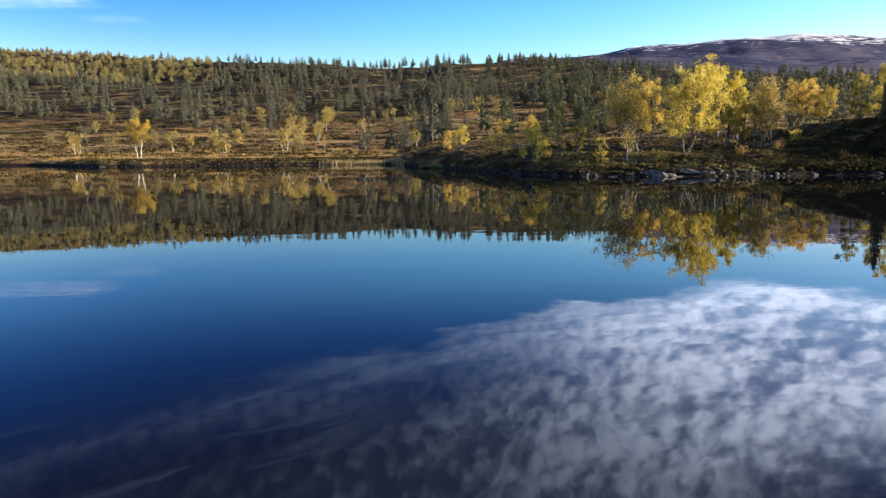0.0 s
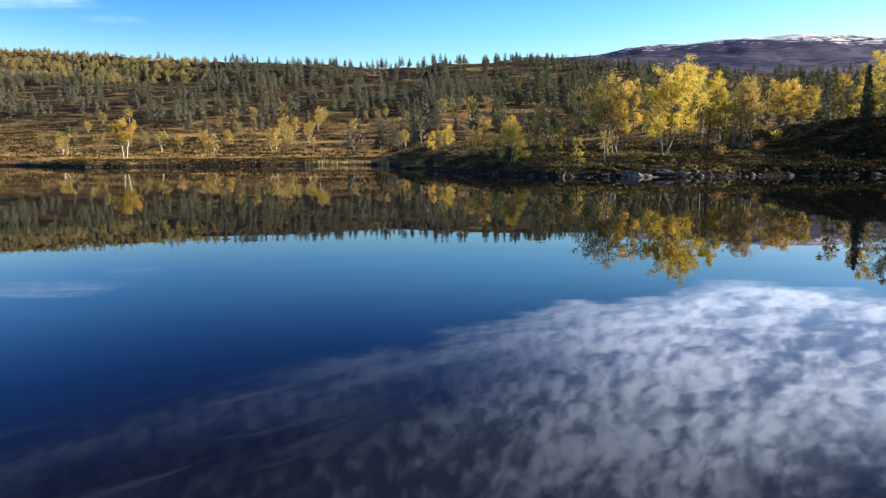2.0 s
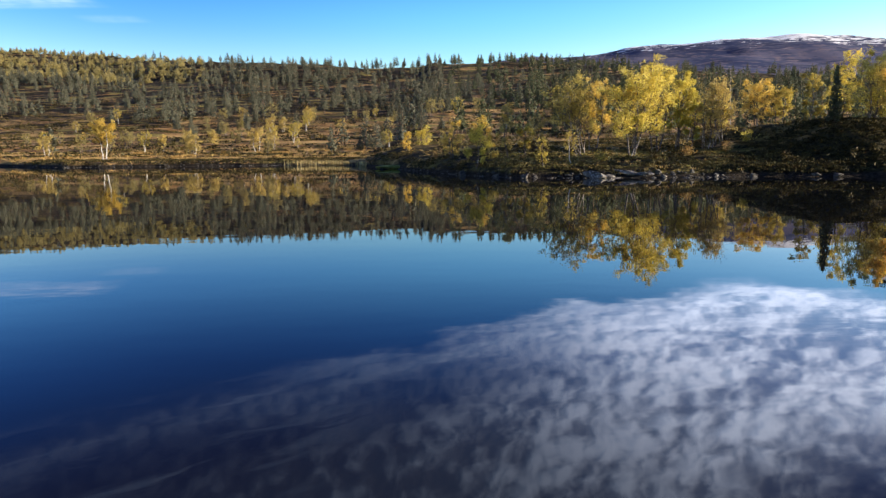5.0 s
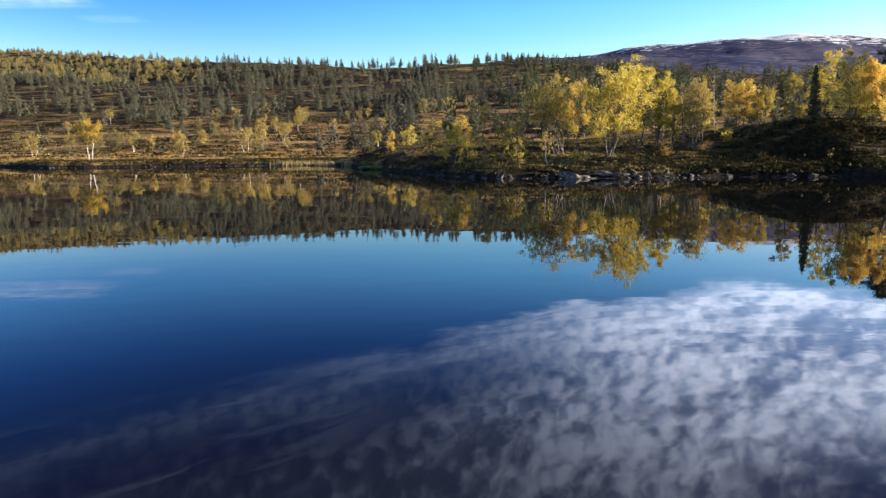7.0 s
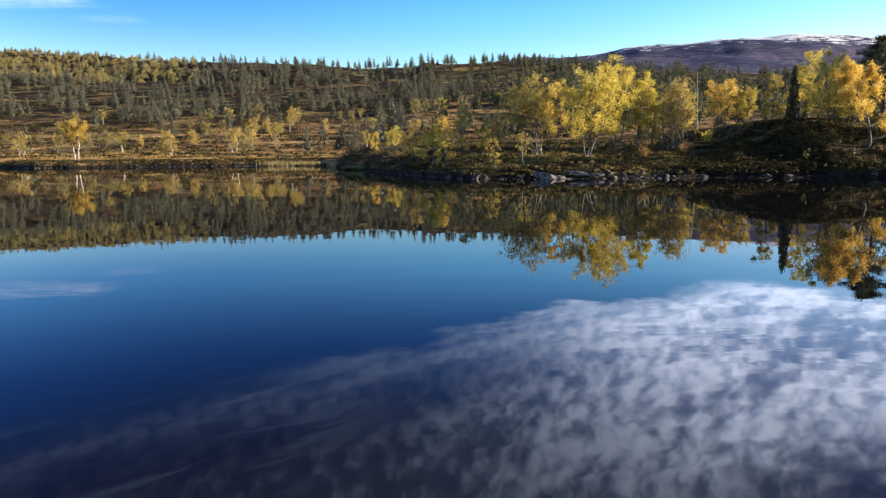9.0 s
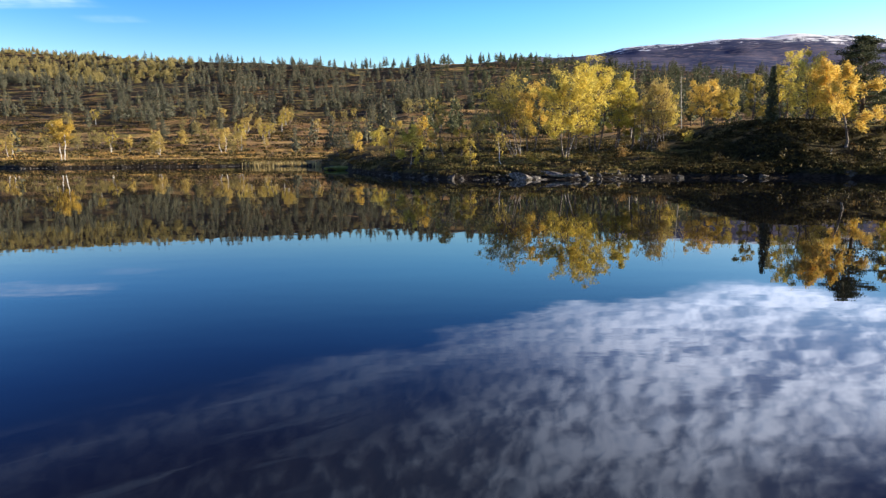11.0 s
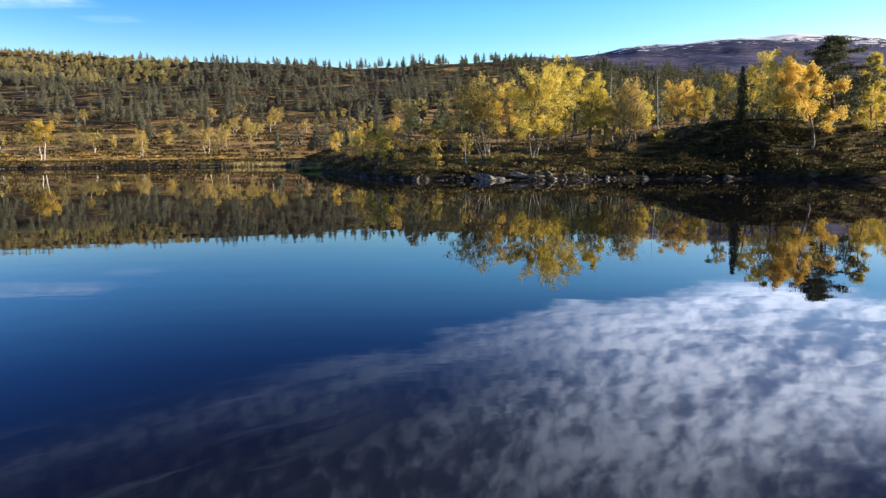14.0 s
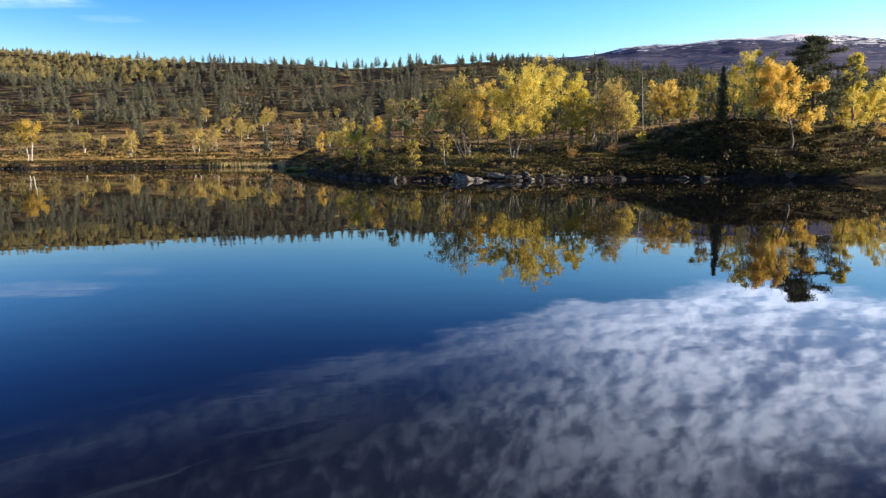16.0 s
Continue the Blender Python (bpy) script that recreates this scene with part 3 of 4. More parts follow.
# seed, x, y, height, crown radius, leaves, label, settings
BIRCHES = [
    (1, 7.25, 56.0, 3.4, 1.2, LIME, "small lime-green birch by the water's edge", dict(stems=1, start=0.2, leaves=2590)),
    (2, 8.2, 64, 3.1, 1.2, AMBER, "small amber birch on the spit", dict(stems=1, start=0.2, leaves=2450)),
    (3, 5.5, 64.2, 3.4, 1.2, AMBER, "low amber birch by the water's edge", dict(stems=2, start=0.15, leaves=2160)),
    (4, 0.7, 78, 2.4, 0.56, AMBER, "slim amber birch sapling on the spit", dict(start=0.2, leaves=1300)),
    (5, 2.3, 84, 2.3, 1.01, GOLD, "low yellow birch behind the spit", dict(stems=3, start=0.1, leaves=1820)),
    (6, 10.1, 58, 4.8, 0.75, TAN, "slim pale amber birch with a narrow crown", dict(start=0.2, leaves=2600)),
    (7, 12.1, 52, 2.3, 0.62, OLIVE, "thin olive birch sapling over the bank", dict(start=0.25, leaves=480)),
    (8, 16.2, 57.4, 6.3, 2.15, OLIVE, "spreading olive birch with leaning dark stems", dict(stems=5, lean=-1.3, start=0.44, leaves=5600, open_crown=0.28)),
    (9, 17.6, 60, 6.5, 1.46, AMBER, "amber and olive birch on the spit", dict(stems=2, start=0.3, leaves=6030)),
    (10, 14.5, 53, 2.6, 0.67, OLIVE, "crooked white-stemmed birch sapling", dict(lean=-0.3, start=0.4, leaves=330, bark=WHITE_BARK)),
    (11, 11.6, 59.0, 2.6, 0.78, OLIVE, "small olive birch sapling", dict(start=0.25, leaves=1560)),
    (12, 19.7, 55.6, 7.7, 2.35, GOLD, "large " + GOLDEN, dict(stems=3, lean=0.5, start=0.3, leaves=15500, open_crown=0.26)),
    (13, 23.2, 60, 8.0, 1.9, GOLD, "tall " + GOLDEN, dict(stems=3, start=0.33, leaves=9000, open_crown=0.3)),
    (14, 25.3, 61, 7.2, 1.29, LIME, "yellow-green birch with a slim crown", dict(stems=2, lean=0.3, start=0.25, leaves=7350)),
    (15, 26.6, 61.5, 5.9, 0.78, LIME, "slim lime-green birch behind the yellow ones", dict(start=0.2, leaves=3140)),
    (16, 27.5, 60, 5.2, 0.85, TAN, "half-bare grey and tan birch", dict(stems=4, start=0.35, leaves=2000, open_crown=0.4)),
    (17, 29.5, 62.5, 6.5, 1.75, TAN, "pale tan birch with several white stems", dict(stems=5, start=0.3, leaves=6200, open_crown=0.28)),
    (18, 36.1, 69.2, 4.6, 1.65, AMBER, "orange-topped birch behind the mound", dict(stems=3, start=0.2, leaves=6800)),
    (19, 38.2, 69, 3.7, 1.1, OLIVE, "olive birch behind the mound", dict(stems=2, start=0.2, leaves=4460)),
    (20, 37.9, 63, 4.4, 1.25, OLIVE, "small olive and lime birch on the mound", dict(start=0.15, leaves=3600)),
    (21, 41.0, 63.5, 6.4, 1.3, GOLD, "tall pale yellow birch behind the mound", dict(stems=2, start=0.2, leaves=6300)),
    (22, 39.7, 51.4, 5.3, 2.6, AMBER, "spreading orange birch with a crooked white trunk on the slope", dict(stems=1, lean=-2.0, start=0.26, leaves=19000, open_crown=0.14, bole=1.5)),
    (23, 40.4, 58, 5.6, 2.0, GOLD, "broad low yellow birch on the mound", dict(stems=4, start=0.1, leaves=9500)),
    (24, 42.6, 60, 4.6, 1.46, OLIVE, "low olive birch on the mound", dict(stems=3, start=0.12, leaves=4980)),
    (25, 48.3, 58, 6.8, 1.25, LIME, "tall slim yellow-green birch beside the pine", dict(stems=1, lean=-0.4, start=0.14, leaves=7600, open_crown=0.08)),
    (26, 51.8, 62, 3.6, 1.34, GOLD, "yellow birch on the far slope of the mound", dict(stems=2, start=0.2, leaves=5240)),
    (27, 54.6, 64, 5.2, 1.68, GOLD, "tall yellow birch beyond the mound", dict(stems=2, lean=-0.6, start=0.25, leaves=6820)),
    (28, 49.6, 61, 3.6, 1.23, AMBER, "low amber birch beyond the pine", dict(stems=3, start=0.1, leaves=3660)),
    (29, 22.0, 64, 6.0, 1.46, OLIVE, "olive birch behind the golden ones", dict(stems=3, start=0.3, leaves=4980)),
    (30, 29.0, 68, 5.2, 1.12, OLIVE, "thin olive birch behind the yellow ones", dict(stems=2, start=0.3, leaves=3140)),
    (31, 33.2, 72, 4.6, 1.23, GOLD, "small yellow birch behind the mound", dict(stems=2, start=0.2, leaves=3660)),
    (32, 13.2, 62, 3.4, 0.9, TAN, "low tan birch on the spit", dict(stems=2, start=0.25, leaves=1300)),
    (33, 46.0, 62, 4.4, 1.34, LIME, "lime birch behind the pine", dict(stems=2, start=0.15, leaves=4460)),
]
for seed, x, y, h, spread, leaf_mat, label, how in BIRCHES:
    stand(birch(seed, h, spread, leaf_mat, label, SPIT, **how), x, y)

stand(scots_pine(51, 7.0, 2.8, "tall dark Scots pine with an open crown on the mound", NEEDLES, start=0.22, per=52, size=0.075, tiers=34), 44.4, 57.4)
stand(spruce(52, 4.7, 0.66, "slim dark spruce on top of the mound"), 37.0, 57.5)

# low bushes on the spit
def shrub(seed, size, leaf_mat, label):
    """Thin stems fanning out of the ground with leaves along them."""
    rng = np.random.default_rng(seed)
    ob = new("shrub")
    tagged(ob, label, "shrub", "shrubs on the spit")
    stems, tips = Wood(), []
    for i in range(14):
        a, el = rng.uniform(0, 6.28), radians(rng.uniform(35, 80))
        way = np.array([math.cos(a) * math.cos(el), math.sin(a) * math.cos(el), math.sin(el)])
        b = bough(rng, np.array([0, 0, -0.08]), way, size * rng.uniform(0.7, 1.1), rng.uniform(-0.2, 0.2))
        stems.tube(b, np.linspace(0.014, 0.004, 5), 4)
        tips.append(b[1:])
    stems.done("stem_cluster", TWIG_BARK, ob, "thin dark stems")
    tips = np.concatenate(tips)
    c = tips[rng.integers(0, len(tips), 420)] + rng.normal(size=(420, 3)) * 0.11 * size
    quads_object("foliage", blades(rng, c, 0.06, 0.6), leaf_mat, ob)
    return ob


for i, (x, y, size, leaf_mat, label) in enumerate([
        (8.8, 58.4, 0.9, AMBER, "amber dwarf birch bush"), (17.0, 54.2, 0.9, OLIVE, "olive bush in front of the leaning birch"), (21.4, 54.6, 0.8, DWARF, "low brown bush under the golden birch"),
        (44.8, 53.2, 1.0, OLIVE, "olive willow bush on the slope"), (40.6, 48.3, 0.9, DWARF, "dark olive willow bush under the orange birch"), (38.0, 48.2, 0.8, DWARF, "low dark olive willow bush"),
        (34.8, 50.6, 0.7, DWARF, "low dark olive bush in the shade"), (30.6, 52.0, 0.7, DWARF, "low dark olive bush on the mound's edge"), (12.6, 54.6, 0.8, DWARF, "low olive bush over the bank"),
        (24.6, 56.4, 1.0, RUST, "rusty bush among the birches"), (28.2, 57.6, 1.0, RUST, "rusty amber bush among the birches"), (4.2, 66.4, 0.9, RUST, "rusty bush on the spit"),
        (46.8, 52.4, 0.8, RUST, "low rusty bush on the slope"), (6.0, 58.0, 0.9, DWARF, "olive willow bush by the water"), (32.0, 62.0, 1.0, GOLD, "low yellow bush behind the mound")]):
    stand(shrub(400 + i, size, leaf_mat, label), x, y)

# ---- the far shore: birches on the meadow ----
MEADOW = "birches on the far meadow"
MEADOW_BIRCHES = [
    (61, -42.0, 95, 5.3, 1.75, MEADOW_GOLD, "round yellow birch with twin white trunks by the shore", dict(stems=2, start=0.54, open_crown=0.0, leaves=4600, leaf=0.08, bole=1.35, bark=WHITE_BARK)),
    (62, -46.1, 118, 4.0, 1.1, OLIVE, "half-bare birch with twin white trunks", dict(stems=2, start=0.4, leaves=800, leaf=0.09, bole=1.5, bark=WHITE_BARK)),
    (63, -43.2, 118, 3.2, 0.9, TAN, "small amber birch on the meadow", dict(start=0.3, leaves=800, leaf=0.095)),
    (64, -26.2, 115, 4.0, 1.5, TAN, "amber birch with white stems on the meadow", dict(stems=2, start=0.3, leaves=2100, leaf=0.085, bole=1.5, bark=WHITE_BARK)),
    (65, -24.2, 118, 3.2, 1.1, TAN, "pale tan birch on the meadow", dict(stems=2, start=0.3, leaves=1150, leaf=0.085, bole=1.4, bark=WHITE_BARK)),
    (66, -41.4, 125, 3.0, 1.3, TAN, "low amber birch on the meadow", dict(stems=3, start=0.15, leaves=1400, leaf=0.095)),
    (67, -38.6, 130, 2.6, 1.2, TAN, "low yellow birch on the meadow", dict(stems=3, start=0.1, leaves=1250, leaf=0.095)),
    (68, -32.7, 125, 3.0, 1.0, FAR_BIRCH, "olive birch on the meadow", dict(stems=2, start=0.3, leaves=780, leaf=0.095)),
    (69, -25.9, 121, 3.6, 1.2, FAR_BIRCH, "half-bare olive birch on the meadow", dict(stems=2, start=0.35, leaves=640, leaf=0.095)),
]
made = []
for seed, x, y, h, spread, leaf_mat, label, how in MEADOW_BIRCHES:
    made.append(stand(birch(seed, h, spread, leaf_mat, label, MEADOW, **how), x, y))
scatter = np.random.default_rng(7)
for i in range(58):
    x, y = scatter.uniform(-100, 14), scatter.uniform(106, 190)
    if x > -8 and y < 112:
        continue
    copy = copy_thing(made[(1, 7, 4, 4, 7, 7, 8, 8, 1)[int(scatter.integers(0, 9))]], Matrix())
    stand(copy, x, y, scatter.uniform(0, 360), 0, scatter.uniform(0.5, 1.05) * (1 + (y - 104) / 150))

# ---- pines: the nearest and those on the skyline singly, the rest as one wood ----
HILL = "pines on the hill"
SHAPES = [(71, 9.4, 1.9), (72, 8.2, 1.6), (73, 10.2, 1.7), (74, 7.2, 1.7), (75, 8.8, 1.35), (76, 6.0, 1.5), (77, 8.6, 2.2)]
near_pines = []
for seed, h, spread in SHAPES:
    ob = new("pine_tree")
    tagged(ob, "grey-green pine standing in the heather of the hillside", "pine tree", HILL)
    wood = Wood()
    wood.tube([(0, 0, -0.4), (0.05, 0.04, h * 0.5), (0, 0, h * 0.97)], [0.14, 0.09, 0.015], 6)
    wood.done("trunk", PINE_BARK, ob)
    quads_object("crown", hill_pine_quads(seed, h, spread * 1.2, 2800, 0.13), GREY_NEEDLES, ob)
    near_pines.append((ob, h))
far_shapes = [(hill_pine_quads(seed + 20, h, spread * 1.2, 230, 0.42), h) for seed, h, spread in SHAPES]
far_birches = [hill_pine_quads(99 + k, 3.2 + 0.5 * k, 2.6 - 0.3 * k, 105, 0.42, 0.05) for k in range(4)]

# x, y, height of those that stand out against the sky
SKYLINE = [(-20.3, 400, 6.9, 6), (-16.0, 400, 5.6, 3), (-7.6, 397, 7.1, 6), (-29.1, 397, 6.4, 0), (-31.5, 399, 6.0, 6), (-2.0, 397, 6.4, 0), (1.5, 399, 6.0, 0),
           (10.9, 395, 5.6, 3), (15.0, 396, 5.6, 0), (27.2, 390, 5.8, 3), (44.0, 392, 5.2, 3), (53.3, 395, 5.8, 6), (-133.3, 440, 4.6, 3), (-155.5, 450, 4.6, 0),
           (-60.0, 402, 6.0, 0), (-66.0, 401, 5.4, 6), (-75.0, 405, 6.6, 6), (-82.0, 404, 6.0, 0), (-95.0, 412, 6.6, 6), (-108.0, 420, 6.2, 0), (-118.0, 426, 7.0, 6), (-44.0, 399, 5.6, 0), (-50.0, 399, 6.2, 6)]
used = set()


def put_pine(x, y, tall, kind, turn):
    ob, h = near_pines[kind]
    if kind in used:
        ob = copy_thing(ob, Matrix())
    used.add(kind)
    stand(ob, x, y, turn, 0, tall / h)


for x, y, tall, kind in SKYLINE:
    put_pine(x, y, tall, kind, x * 7)

wood_rng = np.random.default_rng(11)
wood_quads, dark_quads, birch_quads, wood_trunks, singles = [], [], [], Wood(), 0
spots = []
while len(spots) < 4300:
    y = math.sqrt(wood_rng.uniform(105.0 ** 2, 640.0 ** 2))
    r = wood_rng.uniform(-0.78, 0.92)
    x = r * y + 6
    spots.append((x, y, r))
for i in range(1700):
    y, r = wood_rng.uniform(400, 640), wood_rng.uniform(-0.78, -0.36)
    spots.append((r * y + 6, y, r))
for i in range(330):
    y, r = wood_rng.uniform(335, 408), wood_rng.uniform(-0.34, 0.22)
    spots.append((r * y + 6, y, r))
for i in range(105):
    y, r = wood_rng.uniform(112, 230), wood_rng.uniform(-0.15, 0.24)
    spots.append((r * y + 6, y, r))
for i in range(330):
    y, r = wood_rng.uniform(108, 300), wood_rng.uniform(0.16, 0.95)
    spots.append((r * y + 6, y, r))
xs, ys = np.array([s[0] for s in spots]), np.array([s[1] for s in spots])
dens = rough_noise(xs / 55, ys / 30, 31, 3)
zs = height(xs, ys)
for (x, y, r), dn, z in zip(spots, dens, zs):
    q = (y - 100) / (float(np.interp(r, [-0.65, -0.4, -0.3, 0.13, 0.45], [650, 500, 440, 395, 310])) - 100)
    if q > 1.12:
        continue
    want = np.interp(q, [0, 0.1, 0.3, 0.5, 1.0], [0.05, 0.13, 0.28, 0.60, 0.80]) + dn * 0.95
    if -0.15 < r < 0.24 and q < 0.45:
        want += 0.3 if r > -0.04 else 0.12
    if r > 0.02:
        want += 0.7 * smooth(r, 0.02, 0.2)
    if -0.16 < r < 0.12 and q > 0.6:
        want -= 0.3
    if wood_rng.uniform() > want:
        continue
    turn, s = wood_rng.uniform(0, 6.28), wood_rng.uniform(0.6, 1.0)
    if q > 0.85:
        s *= 0.82
    s *= float(np.interp(y, [105, 200], [0.72, 1.0]))
    if y < 300 and singles < 225 and (r < 0.1 or wood_rng.uniform() < 0.35):
        kind = int(wood_rng.integers(0, 7))
        put_pine(x, y, near_pines[kind][1] * s, kind, math.degrees(turn))
        singles += 1
    elif r < -0.34 and q > 0.66 and wood_rng.uniform() < 0.88:
        birch_quads.append(placed(far_birches[int(wood_rng.integers(0, 4))], x, y, z, turn, s * wood_rng.uniform(1.1, 1.7)))
    else:
        quads, h = far_shapes[(3, 5, 6, 3, 0, 6, 3)[int(wood_rng.integers(0, 7))] if q > 0.85 else int(wood_rng.integers(0, 7))]
        (dark_quads if r > 0.0 else wood_quads).append(placed(quads, x, y, z, turn, s))
        wood_trunks.tube([(x, y, z - 0.5), (x, y, z + h * s * 0.9)], [0.13, 0.03], 3)
wood = new("far_pine_wood")
tagged(wood, "grey-green pine wood covering the hill", "pine wood", kind="stuff")
quads_object("crowns", np.concatenate(wood_quads), GREY_NEEDLES, wood)
quads_object("dark_crowns", np.concatenate(dark_quads), NEEDLES, wood)
wood_trunks.done("trunks", PINE_BARK, wood)
tagged(quads_object("far_birch_wood", np.concatenate(birch_quads), FAR_BIRCH), "yellowing birch wood on the far ridge", "birch wood", kind="stuff")


# ---- rocks along the spit ----
def boulder(seed, sx, sy, sz, label, mat=ROCK, cuts=17):
    """A broken rock: a rough ball with flat faces split off it."""
    rng = np.random.default_rng(seed + 500)
    bm = bmesh.new()
    bmesh.ops.create_icosphere(bm, subdivisions=4, radius=1.0)
    planes = [(Vector(unit(rng.normal(size=3) * [1, 1, 0.8])), rng.uniform(0.36, 0.78)) for i in range(cuts)]
    off = Vector((seed * 3.7, seed * 1.3, 0))
    for v in bm.verts:
        p = v.co.copy()
        for n, k in planes:
            over = p.dot(n) - k
            if over > 0:
                p -= n * over
        p *= 1 + 0.12 * noise.noise(p * 2.4 + off) + 0.06 * noise.noise(p * 6 + off) + 0.03 * noise.noise(p * 14 + off)
        v.co = Vector((p.x * sx, p.y * sy, max(p.z, -0.6) * sz * 1.5))
    me = bpy.data.meshes.new("boulder")
    bm.to_mesh(me)
    bm.free()
    me.materials.append(mat)
    return tagged(new("boulder", me), label, "rock", "rocks along the spit")


ROCKS = [(1, 15.9, 49.7, 1.9, 1.1, 0.3, 6, "pale grey fissured rock slab at the waterline"), (2, 18.1, 50.0, 1.6, 0.9, 0.25, 12, "tilted pale grey rock slab at the waterline"),
         (3, 10.6, 50.6, 0.4, 0.4, 0.3, 0, "grey lichened boulder in the bank"), (4, 11.4, 50.5, 0.35, 0.3, 0.28, 10, "grey lichened boulder in the bank"),
         (5, 12.9, 48.9, 0.75, 0.4, 0.12, 0, "flat pale rock at the waterline"), (6, 20.2, 49.8, 0.45, 0.4, 0.3, 5, "grey boulder in the bank"),
         (7, 21.2, 49.7, 0.35, 0.3, 0.28, -6, "grey boulder in the bank"), (8, 24.3, 49.5, 0.32, 0.3, 0.26, 0, "pale grey boulder at the waterline"),
         (9, 31.0, 48.6, 0.6, 0.5, 0.16, 4, "low grey boulder at the waterline"), (10, 32.2, 48.2, 0.5, 0.4, 0.14, 0, "low grey boulder at the waterline"),
         (11, 8.6, 52.6, 0.6, 0.5, 0.4, 0, "dark boulder in the bank"), (12, 26.8, 49.3, 0.4, 0.35, 0.2, 0, "small grey boulder at the waterline"),
         (13, 37.4, 46.6, 0.6, 0.45, 0.25, 0, "low dark boulder at the waterline"), (14, 22.6, 49.8, 0.35, 0.3, 0.3, 0, "small grey boulder in the bank"),
         (15, 6.2, 56.2, 0.5, 0.45, 0.35, 0, "dark boulder in the bank"), (16, 13.9, 49.8, 0.4, 0.35, 0.3, 0, "small grey boulder in the bank"),
         (17, 15.0, 49.3, 0.55, 0.35, 0.2, 8, "broken pale rock at the waterline"), (18, 17.0, 49.2, 0.75, 0.4, 0.16, -4, "flat pale broken rock at the waterline"),
         (19, 19.5, 49.6, 0.6, 0.4, 0.2, 10, "pale cracked rock at the waterline"), (20, 16.7, 49.6, 0.6, 0.4, 0.12, 8, "pale angular rock above the slabs"),
         (22, 18.9, 49.5, 0.5, 0.4, 0.12, -8, "pale angular rock above the slabs"), (23, 20.4, 49.2, 0.35, 0.3, 0.18, 0, "small pale rock at the waterline")]
for seed, x, y, sx, sy, sz, tilt, label in ROCKS:
    ob = boulder(seed, sx, sy, sz, label, PALE_ROCK if "pale" in label else ROCK)
    ob.matrix_basis = pose(x, y, max(lie(x, y), -0.1) + sz * (0.1 if "slab" in label else -0.15), 0, tilt, seed * 31 % 40 - 20)

mossy = boulder(21, 2.0, 1.0, 0.4, "dark boulder capped with green moss at the tip of the spit")
mossy.matrix_basis = pose(-0.8, 73.5, -0.02, 0, 0, 5)
bm = bmesh.new()
bmesh.ops.create_icosphere(bm, subdivisions=3, radius=1.0)
for v in bm.verts:
    k = 1 + 0.2 * noise.noise(v.co * 1.6)
    v.co = Vector((v.co.x * k * 1.7, v.co.y * k * 0.8, 0.22 + 0.24 * k * v.co.z))
me = bpy.data.meshes.new("moss_cap")
bm.to_mesh(me)
bm.free()
me.materials.append(MOSS)
cap = new("moss_cap", me)
cap.parent = mossy
cap["label"] = "bright green moss"

# dead wood
for seed, x, y, h, tilt, label in [(1, 45.2, 51.2, 0.75, 35, "short leaning grey dead stem on the slope"), (2, 31.2, 77.9, 7.8, 1, "bare grey dead pine trunk"), (4, 35.8, 75.0, 6.3, -3, "thin bare pale dead birch trunk"), (3, 38.2, 50.6, 0.4, 4, "short grey dead stick in the heather")]:
    rng = np.random.default_rng(seed + 300)
    snag = new("dead_tree")
    tagged(snag, label, "dead tree")
    w = Wood()
    w.tube([(0, 0, -0.2), (0.02, 0.01, h * 0.5), (0.05, 0, h)], [0.055, 0.035, 0.01] if h > 2 else [0.04, 0.035, 0.025], 7)
    w.done("trunk", DEAD_WOOD, snag)
    if h > 2:
        for i in range(9):
            w = Wood()
            z = h * (0.35 + 0.065 * i)
            a = i * 2.4
            w.tube([(0.03, 0, z), (0.25 * math.cos(a), 0.25 * math.sin(a), z + 0.02), (0.5 * math.cos(a), 0.5 * math.sin(a), z + 0.12)], [0.018, 0.012, 0.005], 4)
            w.done("branch", DEAD_WOOD, snag)
    stand(snag, x, y, 0, tilt)

# ---- undergrowth ----
cover_rng = np.random.default_rng(23)


def tufts(name, n, area, per, tall, wide, mat, label, category, keep=None, upright=0.75, slim=0.22):
    """Low tufts of sprigs over an area (x0, x1, y0, y1), as one thing of many."""
    x, y = cover_rng.uniform(area[0], area[1], n), cover_rng.uniform(area[2], area[3], n)
    z = height(x, y)
    ok = z > 0.22
    if keep is not None:
        ok &= keep(x, y, z)
    c = np.stack([x, y, z], 1)[ok]
    s = cover_rng.uniform(0.5, 1.3, len(c))
    c, s = np.repeat(c, per, axis=0), np.repeat(s, per)
    c = c + cover_rng.normal(size=c.shape) * [wide, wide, 0.0] * s[:, None]
    c[:, 2] += tall * s * 0.45
    q = blades(cover_rng, c, tall * 0.5, slim, upright)
    return tagged(quads_object(name, q, mat), label, category, kind="stuff")


# dark sprigs over the mound deepen its painted shade
tufts("heather", 3600, (24, 47, 45, 60), 11, 0.27, 0.17, HEATHER, "heather covering the mound, its shade put into the near-black colour", "heather", lambda x, y, z: rough_noise(x / 2.2, y / 1.6, 48) > -0.35 + 0.16 * np.maximum(0, x - 38) + 0.16 * np.maximum(0, y - x - 23.5), 0.25, 0.4)
tufts("brown_heath", 8000, (-6, 58, 45, 88), 10, 0.25, 0.18, HEATH, "brown heath covering the spit", "heather", lambda x, y, z: ((y - x > 23) | (x > 37) | (y > 58)) & (rough_noise(x / 3, y / 3, 40) > np.where(x > 37, -0.35, -0.05)), 0.25, 0.4)
tufts("bank_heather", 3500, (-5, 58, 45, 90), 10, 0.28, 0.18, HEATH, "brown heath hanging over the bank", "heather", lambda x, y, z: (y - shore(x) < 3.0), 0.5, 0.4)
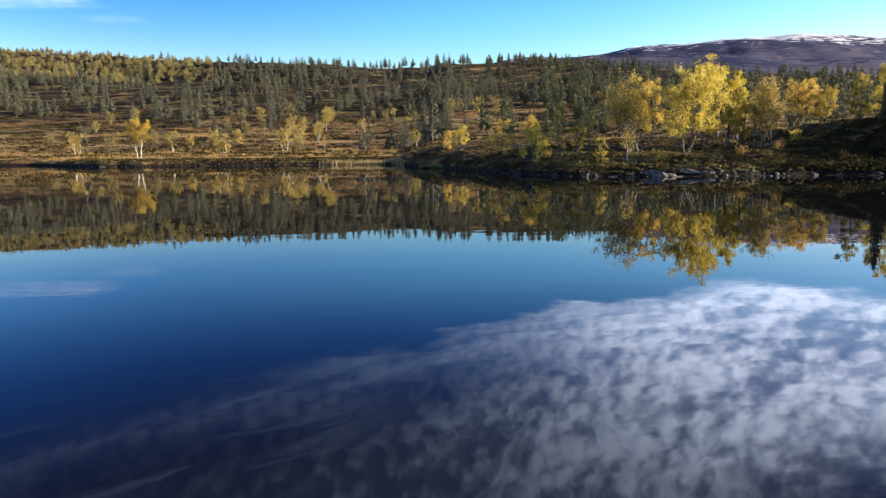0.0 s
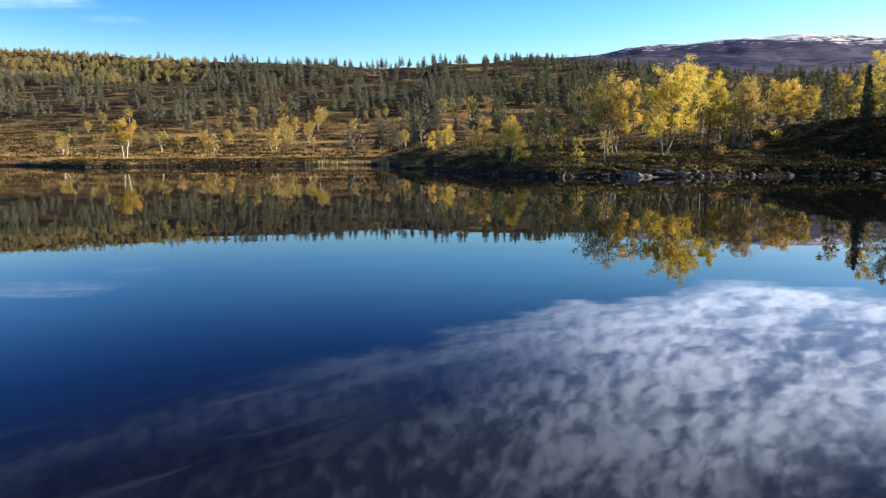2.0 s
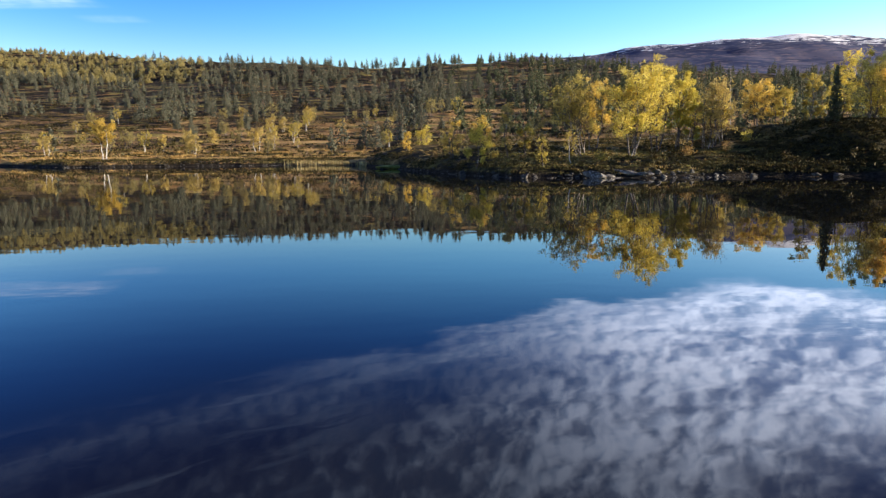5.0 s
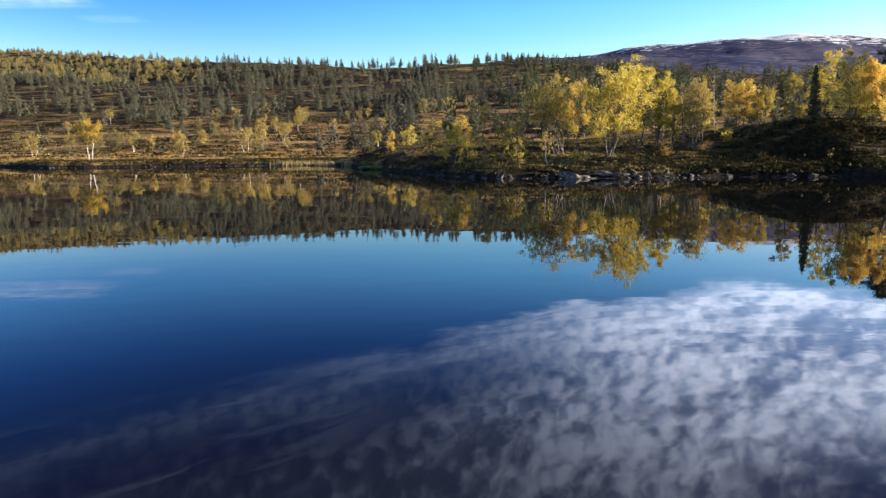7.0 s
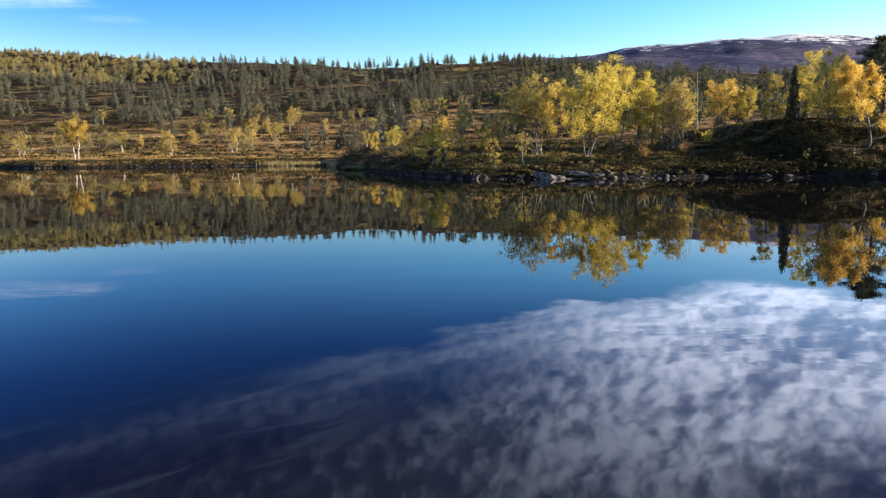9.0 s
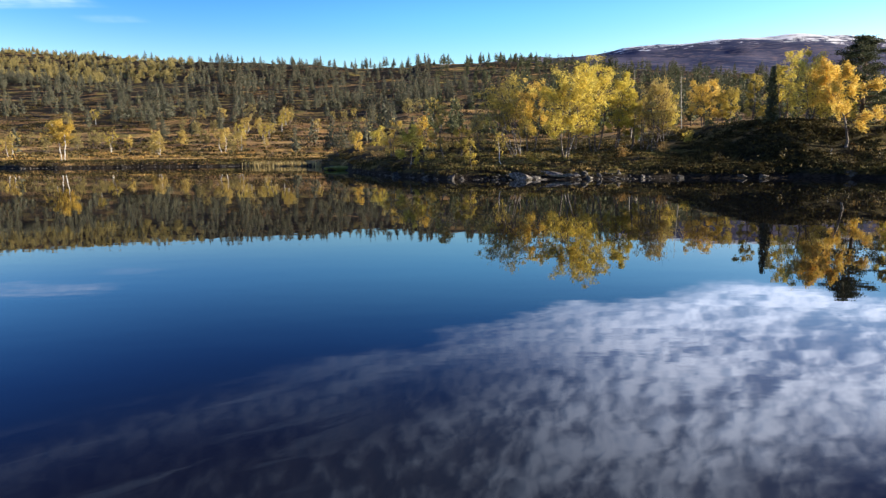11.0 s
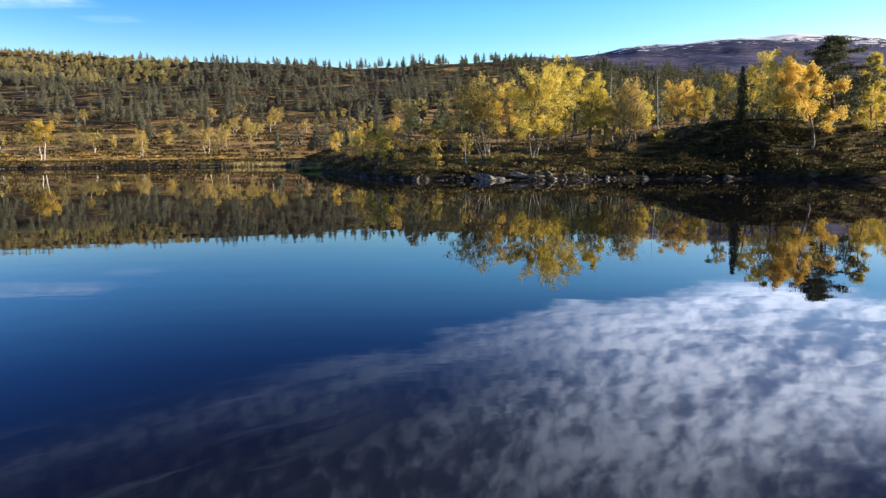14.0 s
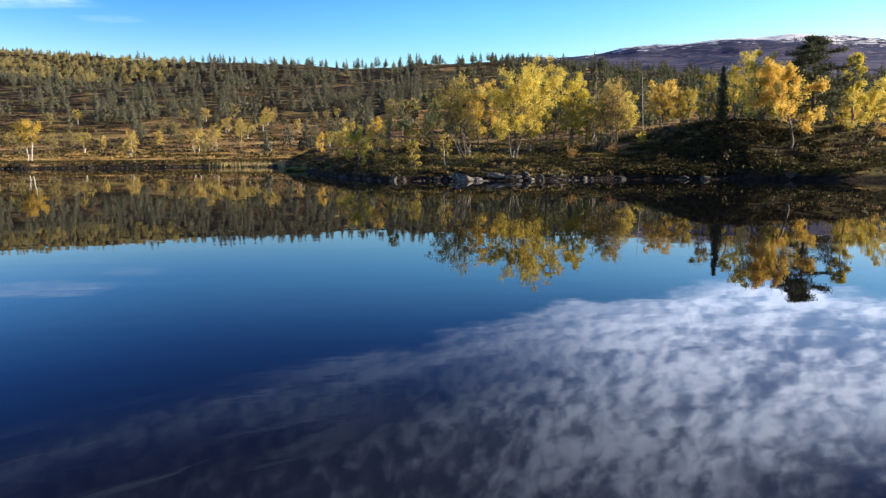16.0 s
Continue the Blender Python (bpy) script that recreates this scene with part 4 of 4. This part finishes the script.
tufts("rusty_grass", 3400, (0, 58, 49, 80), 13, 0.19, 0.17, GRASS, "rust and straw coloured grass tufts on the spit", "grass", lambda x, y, z: (rough_noise(x / 4, y / 2, 41) > 0.0) & ((x < 29) | ((y > 63) & (x < 36)) | (x > 40)))
tufts("bank_grass", 1500, (37, 58, 42, 50), 14, 0.2, 0.2, GREEN_GRASS, "olive green grass on the bank below the orange birch", "grass", lambda x, y, z: (y - shore(x) > 0.7) & (y - shore(x) < 4.0) & (rough_noise(x / 3, y / 1.2, 63) > -0.15), 0.6, 0.25)
tufts("spit_grass", 1500, (8, 31, 49, 60), 13, 0.18, 0.2, GREEN_GRASS, "olive grass under the birches of the spit", "grass", lambda x, y, z: (y - shore(x) > 1.5) & (rough_noise(x / 4, y / 1.6, 64) > -0.1), 0.6, 0.25)
tufts("shrubs", 1500, (-4, 60, 50, 100), 44, 0.22, 0.30, DWARF, "knee-high rusty dwarf shrubs on the spit", "shrub", lambda x, y, z: (rough_noise(x / 5, y / 5, 43) > 0.0) & ((x < 27) | (y > 61)), 0.35, 0.5)
tufts("meadow_grass", 5500, (-75, 0, 91, 125), 6, 0.2, 0.22, GRASS, "straw coloured grass of the meadow", "grass")
tufts("meadow_shrubs", 260, (-75, 0, 98, 122), 30, 0.42, 0.4, RUST, "rusty and tan dwarf birch thickets on the meadow", "shrub", lambda x, y, z: rough_noise(x / 6, y / 4, 45) > 0.1, 0.3, 0.55)
tufts("shore_heather", 3000, (-62, -5, 91, 99), 9, 0.3, 0.2, HEATHER, "dark heather along the far bank", "heather", lambda x, y, z: (y - shore(x) < 4.0))
tufts("hill_shrubs", 6000, (-190, 150, 104, 300), 10, 0.6, 0.5, DWARF, "rusty dwarf shrubs dotted over the hillside", "shrub", lambda x, y, z: rough_noise(x / 24, y / 10, 47) > -0.05, 0.3, 0.55)


tufts("meadow_heather", 9000, (-120, 30, 99, 210), 7, 0.42, 0.42, HEATHER, "dark heather in long streaks over the meadow", "heather", lambda x, y, z: rough_noise(x / 13, y / 2.6, 61) > 0.14 + 0.2 * smooth(-y, -104, -98), 0.3, 0.5)


def reed_bed():
    n = 900
    x = cover_rng.uniform(-17, -4.6, n)
    y = shore(x) - cover_rng.uniform(0.2, 1.8, n) - 0.3
    dense = rough_noise(x / 2.3, y / 1.1, 51) > -0.1
    c = np.stack([x, y, np.full(n, 0.22)], 1)[dense]
    return tagged(quads_object("reeds", blades(cover_rng, c, 0.42, 0.07, 0.93), REED), "pale dry reeds standing in the shallows", "reeds", kind="stuff")


reed_bed()


def shore_stones():
    verts, faces, n = [], [], 0
    base = np.array([(1, 0, 0), (0.3, 0.9, 0), (-0.8, 0.6, 0), (-0.9, -0.5, 0), (0.2, -1, 0), (0.1, 0.1, 0.75), (0, 0, -0.5)])
    tri = [(0, 1, 5), (1, 2, 5), (2, 3, 5), (3, 4, 5), (4, 0, 5), (1, 0, 6), (2, 1, 6), (3, 2, 6), (4, 3, 6), (0, 4, 6)]
    for i in range(620):
        x = cover_rng.uniform(-58, 27)
        y = float(shore(x)) + cover_rng.uniform(-0.5, 0.9)
        s = cover_rng.uniform(0.05, 0.16)
        a = cover_rng.uniform(0, 6.28)
        b = base * (1 + cover_rng.uniform(-0.25, 0.25, base.shape)) * [s * 1.3, s, s]
        b = np.stack([b[:, 0] * math.cos(a) - b[:, 1] * math.sin(a), b[:, 0] * math.sin(a) + b[:, 1] * math.cos(a), b[:, 2]], 1)
        verts.append(b + [x, y, max(lie(x, y), -0.05) + s * 0.3])
        faces += [(p + n, q + n, r + n) for p, q, r in tri]
        n += 7
    return tagged(mesh_object("shore_stones", np.concatenate(verts), faces, ROCK), "grey stones along the waterline", "stones", kind="stuff")


shore_stones()
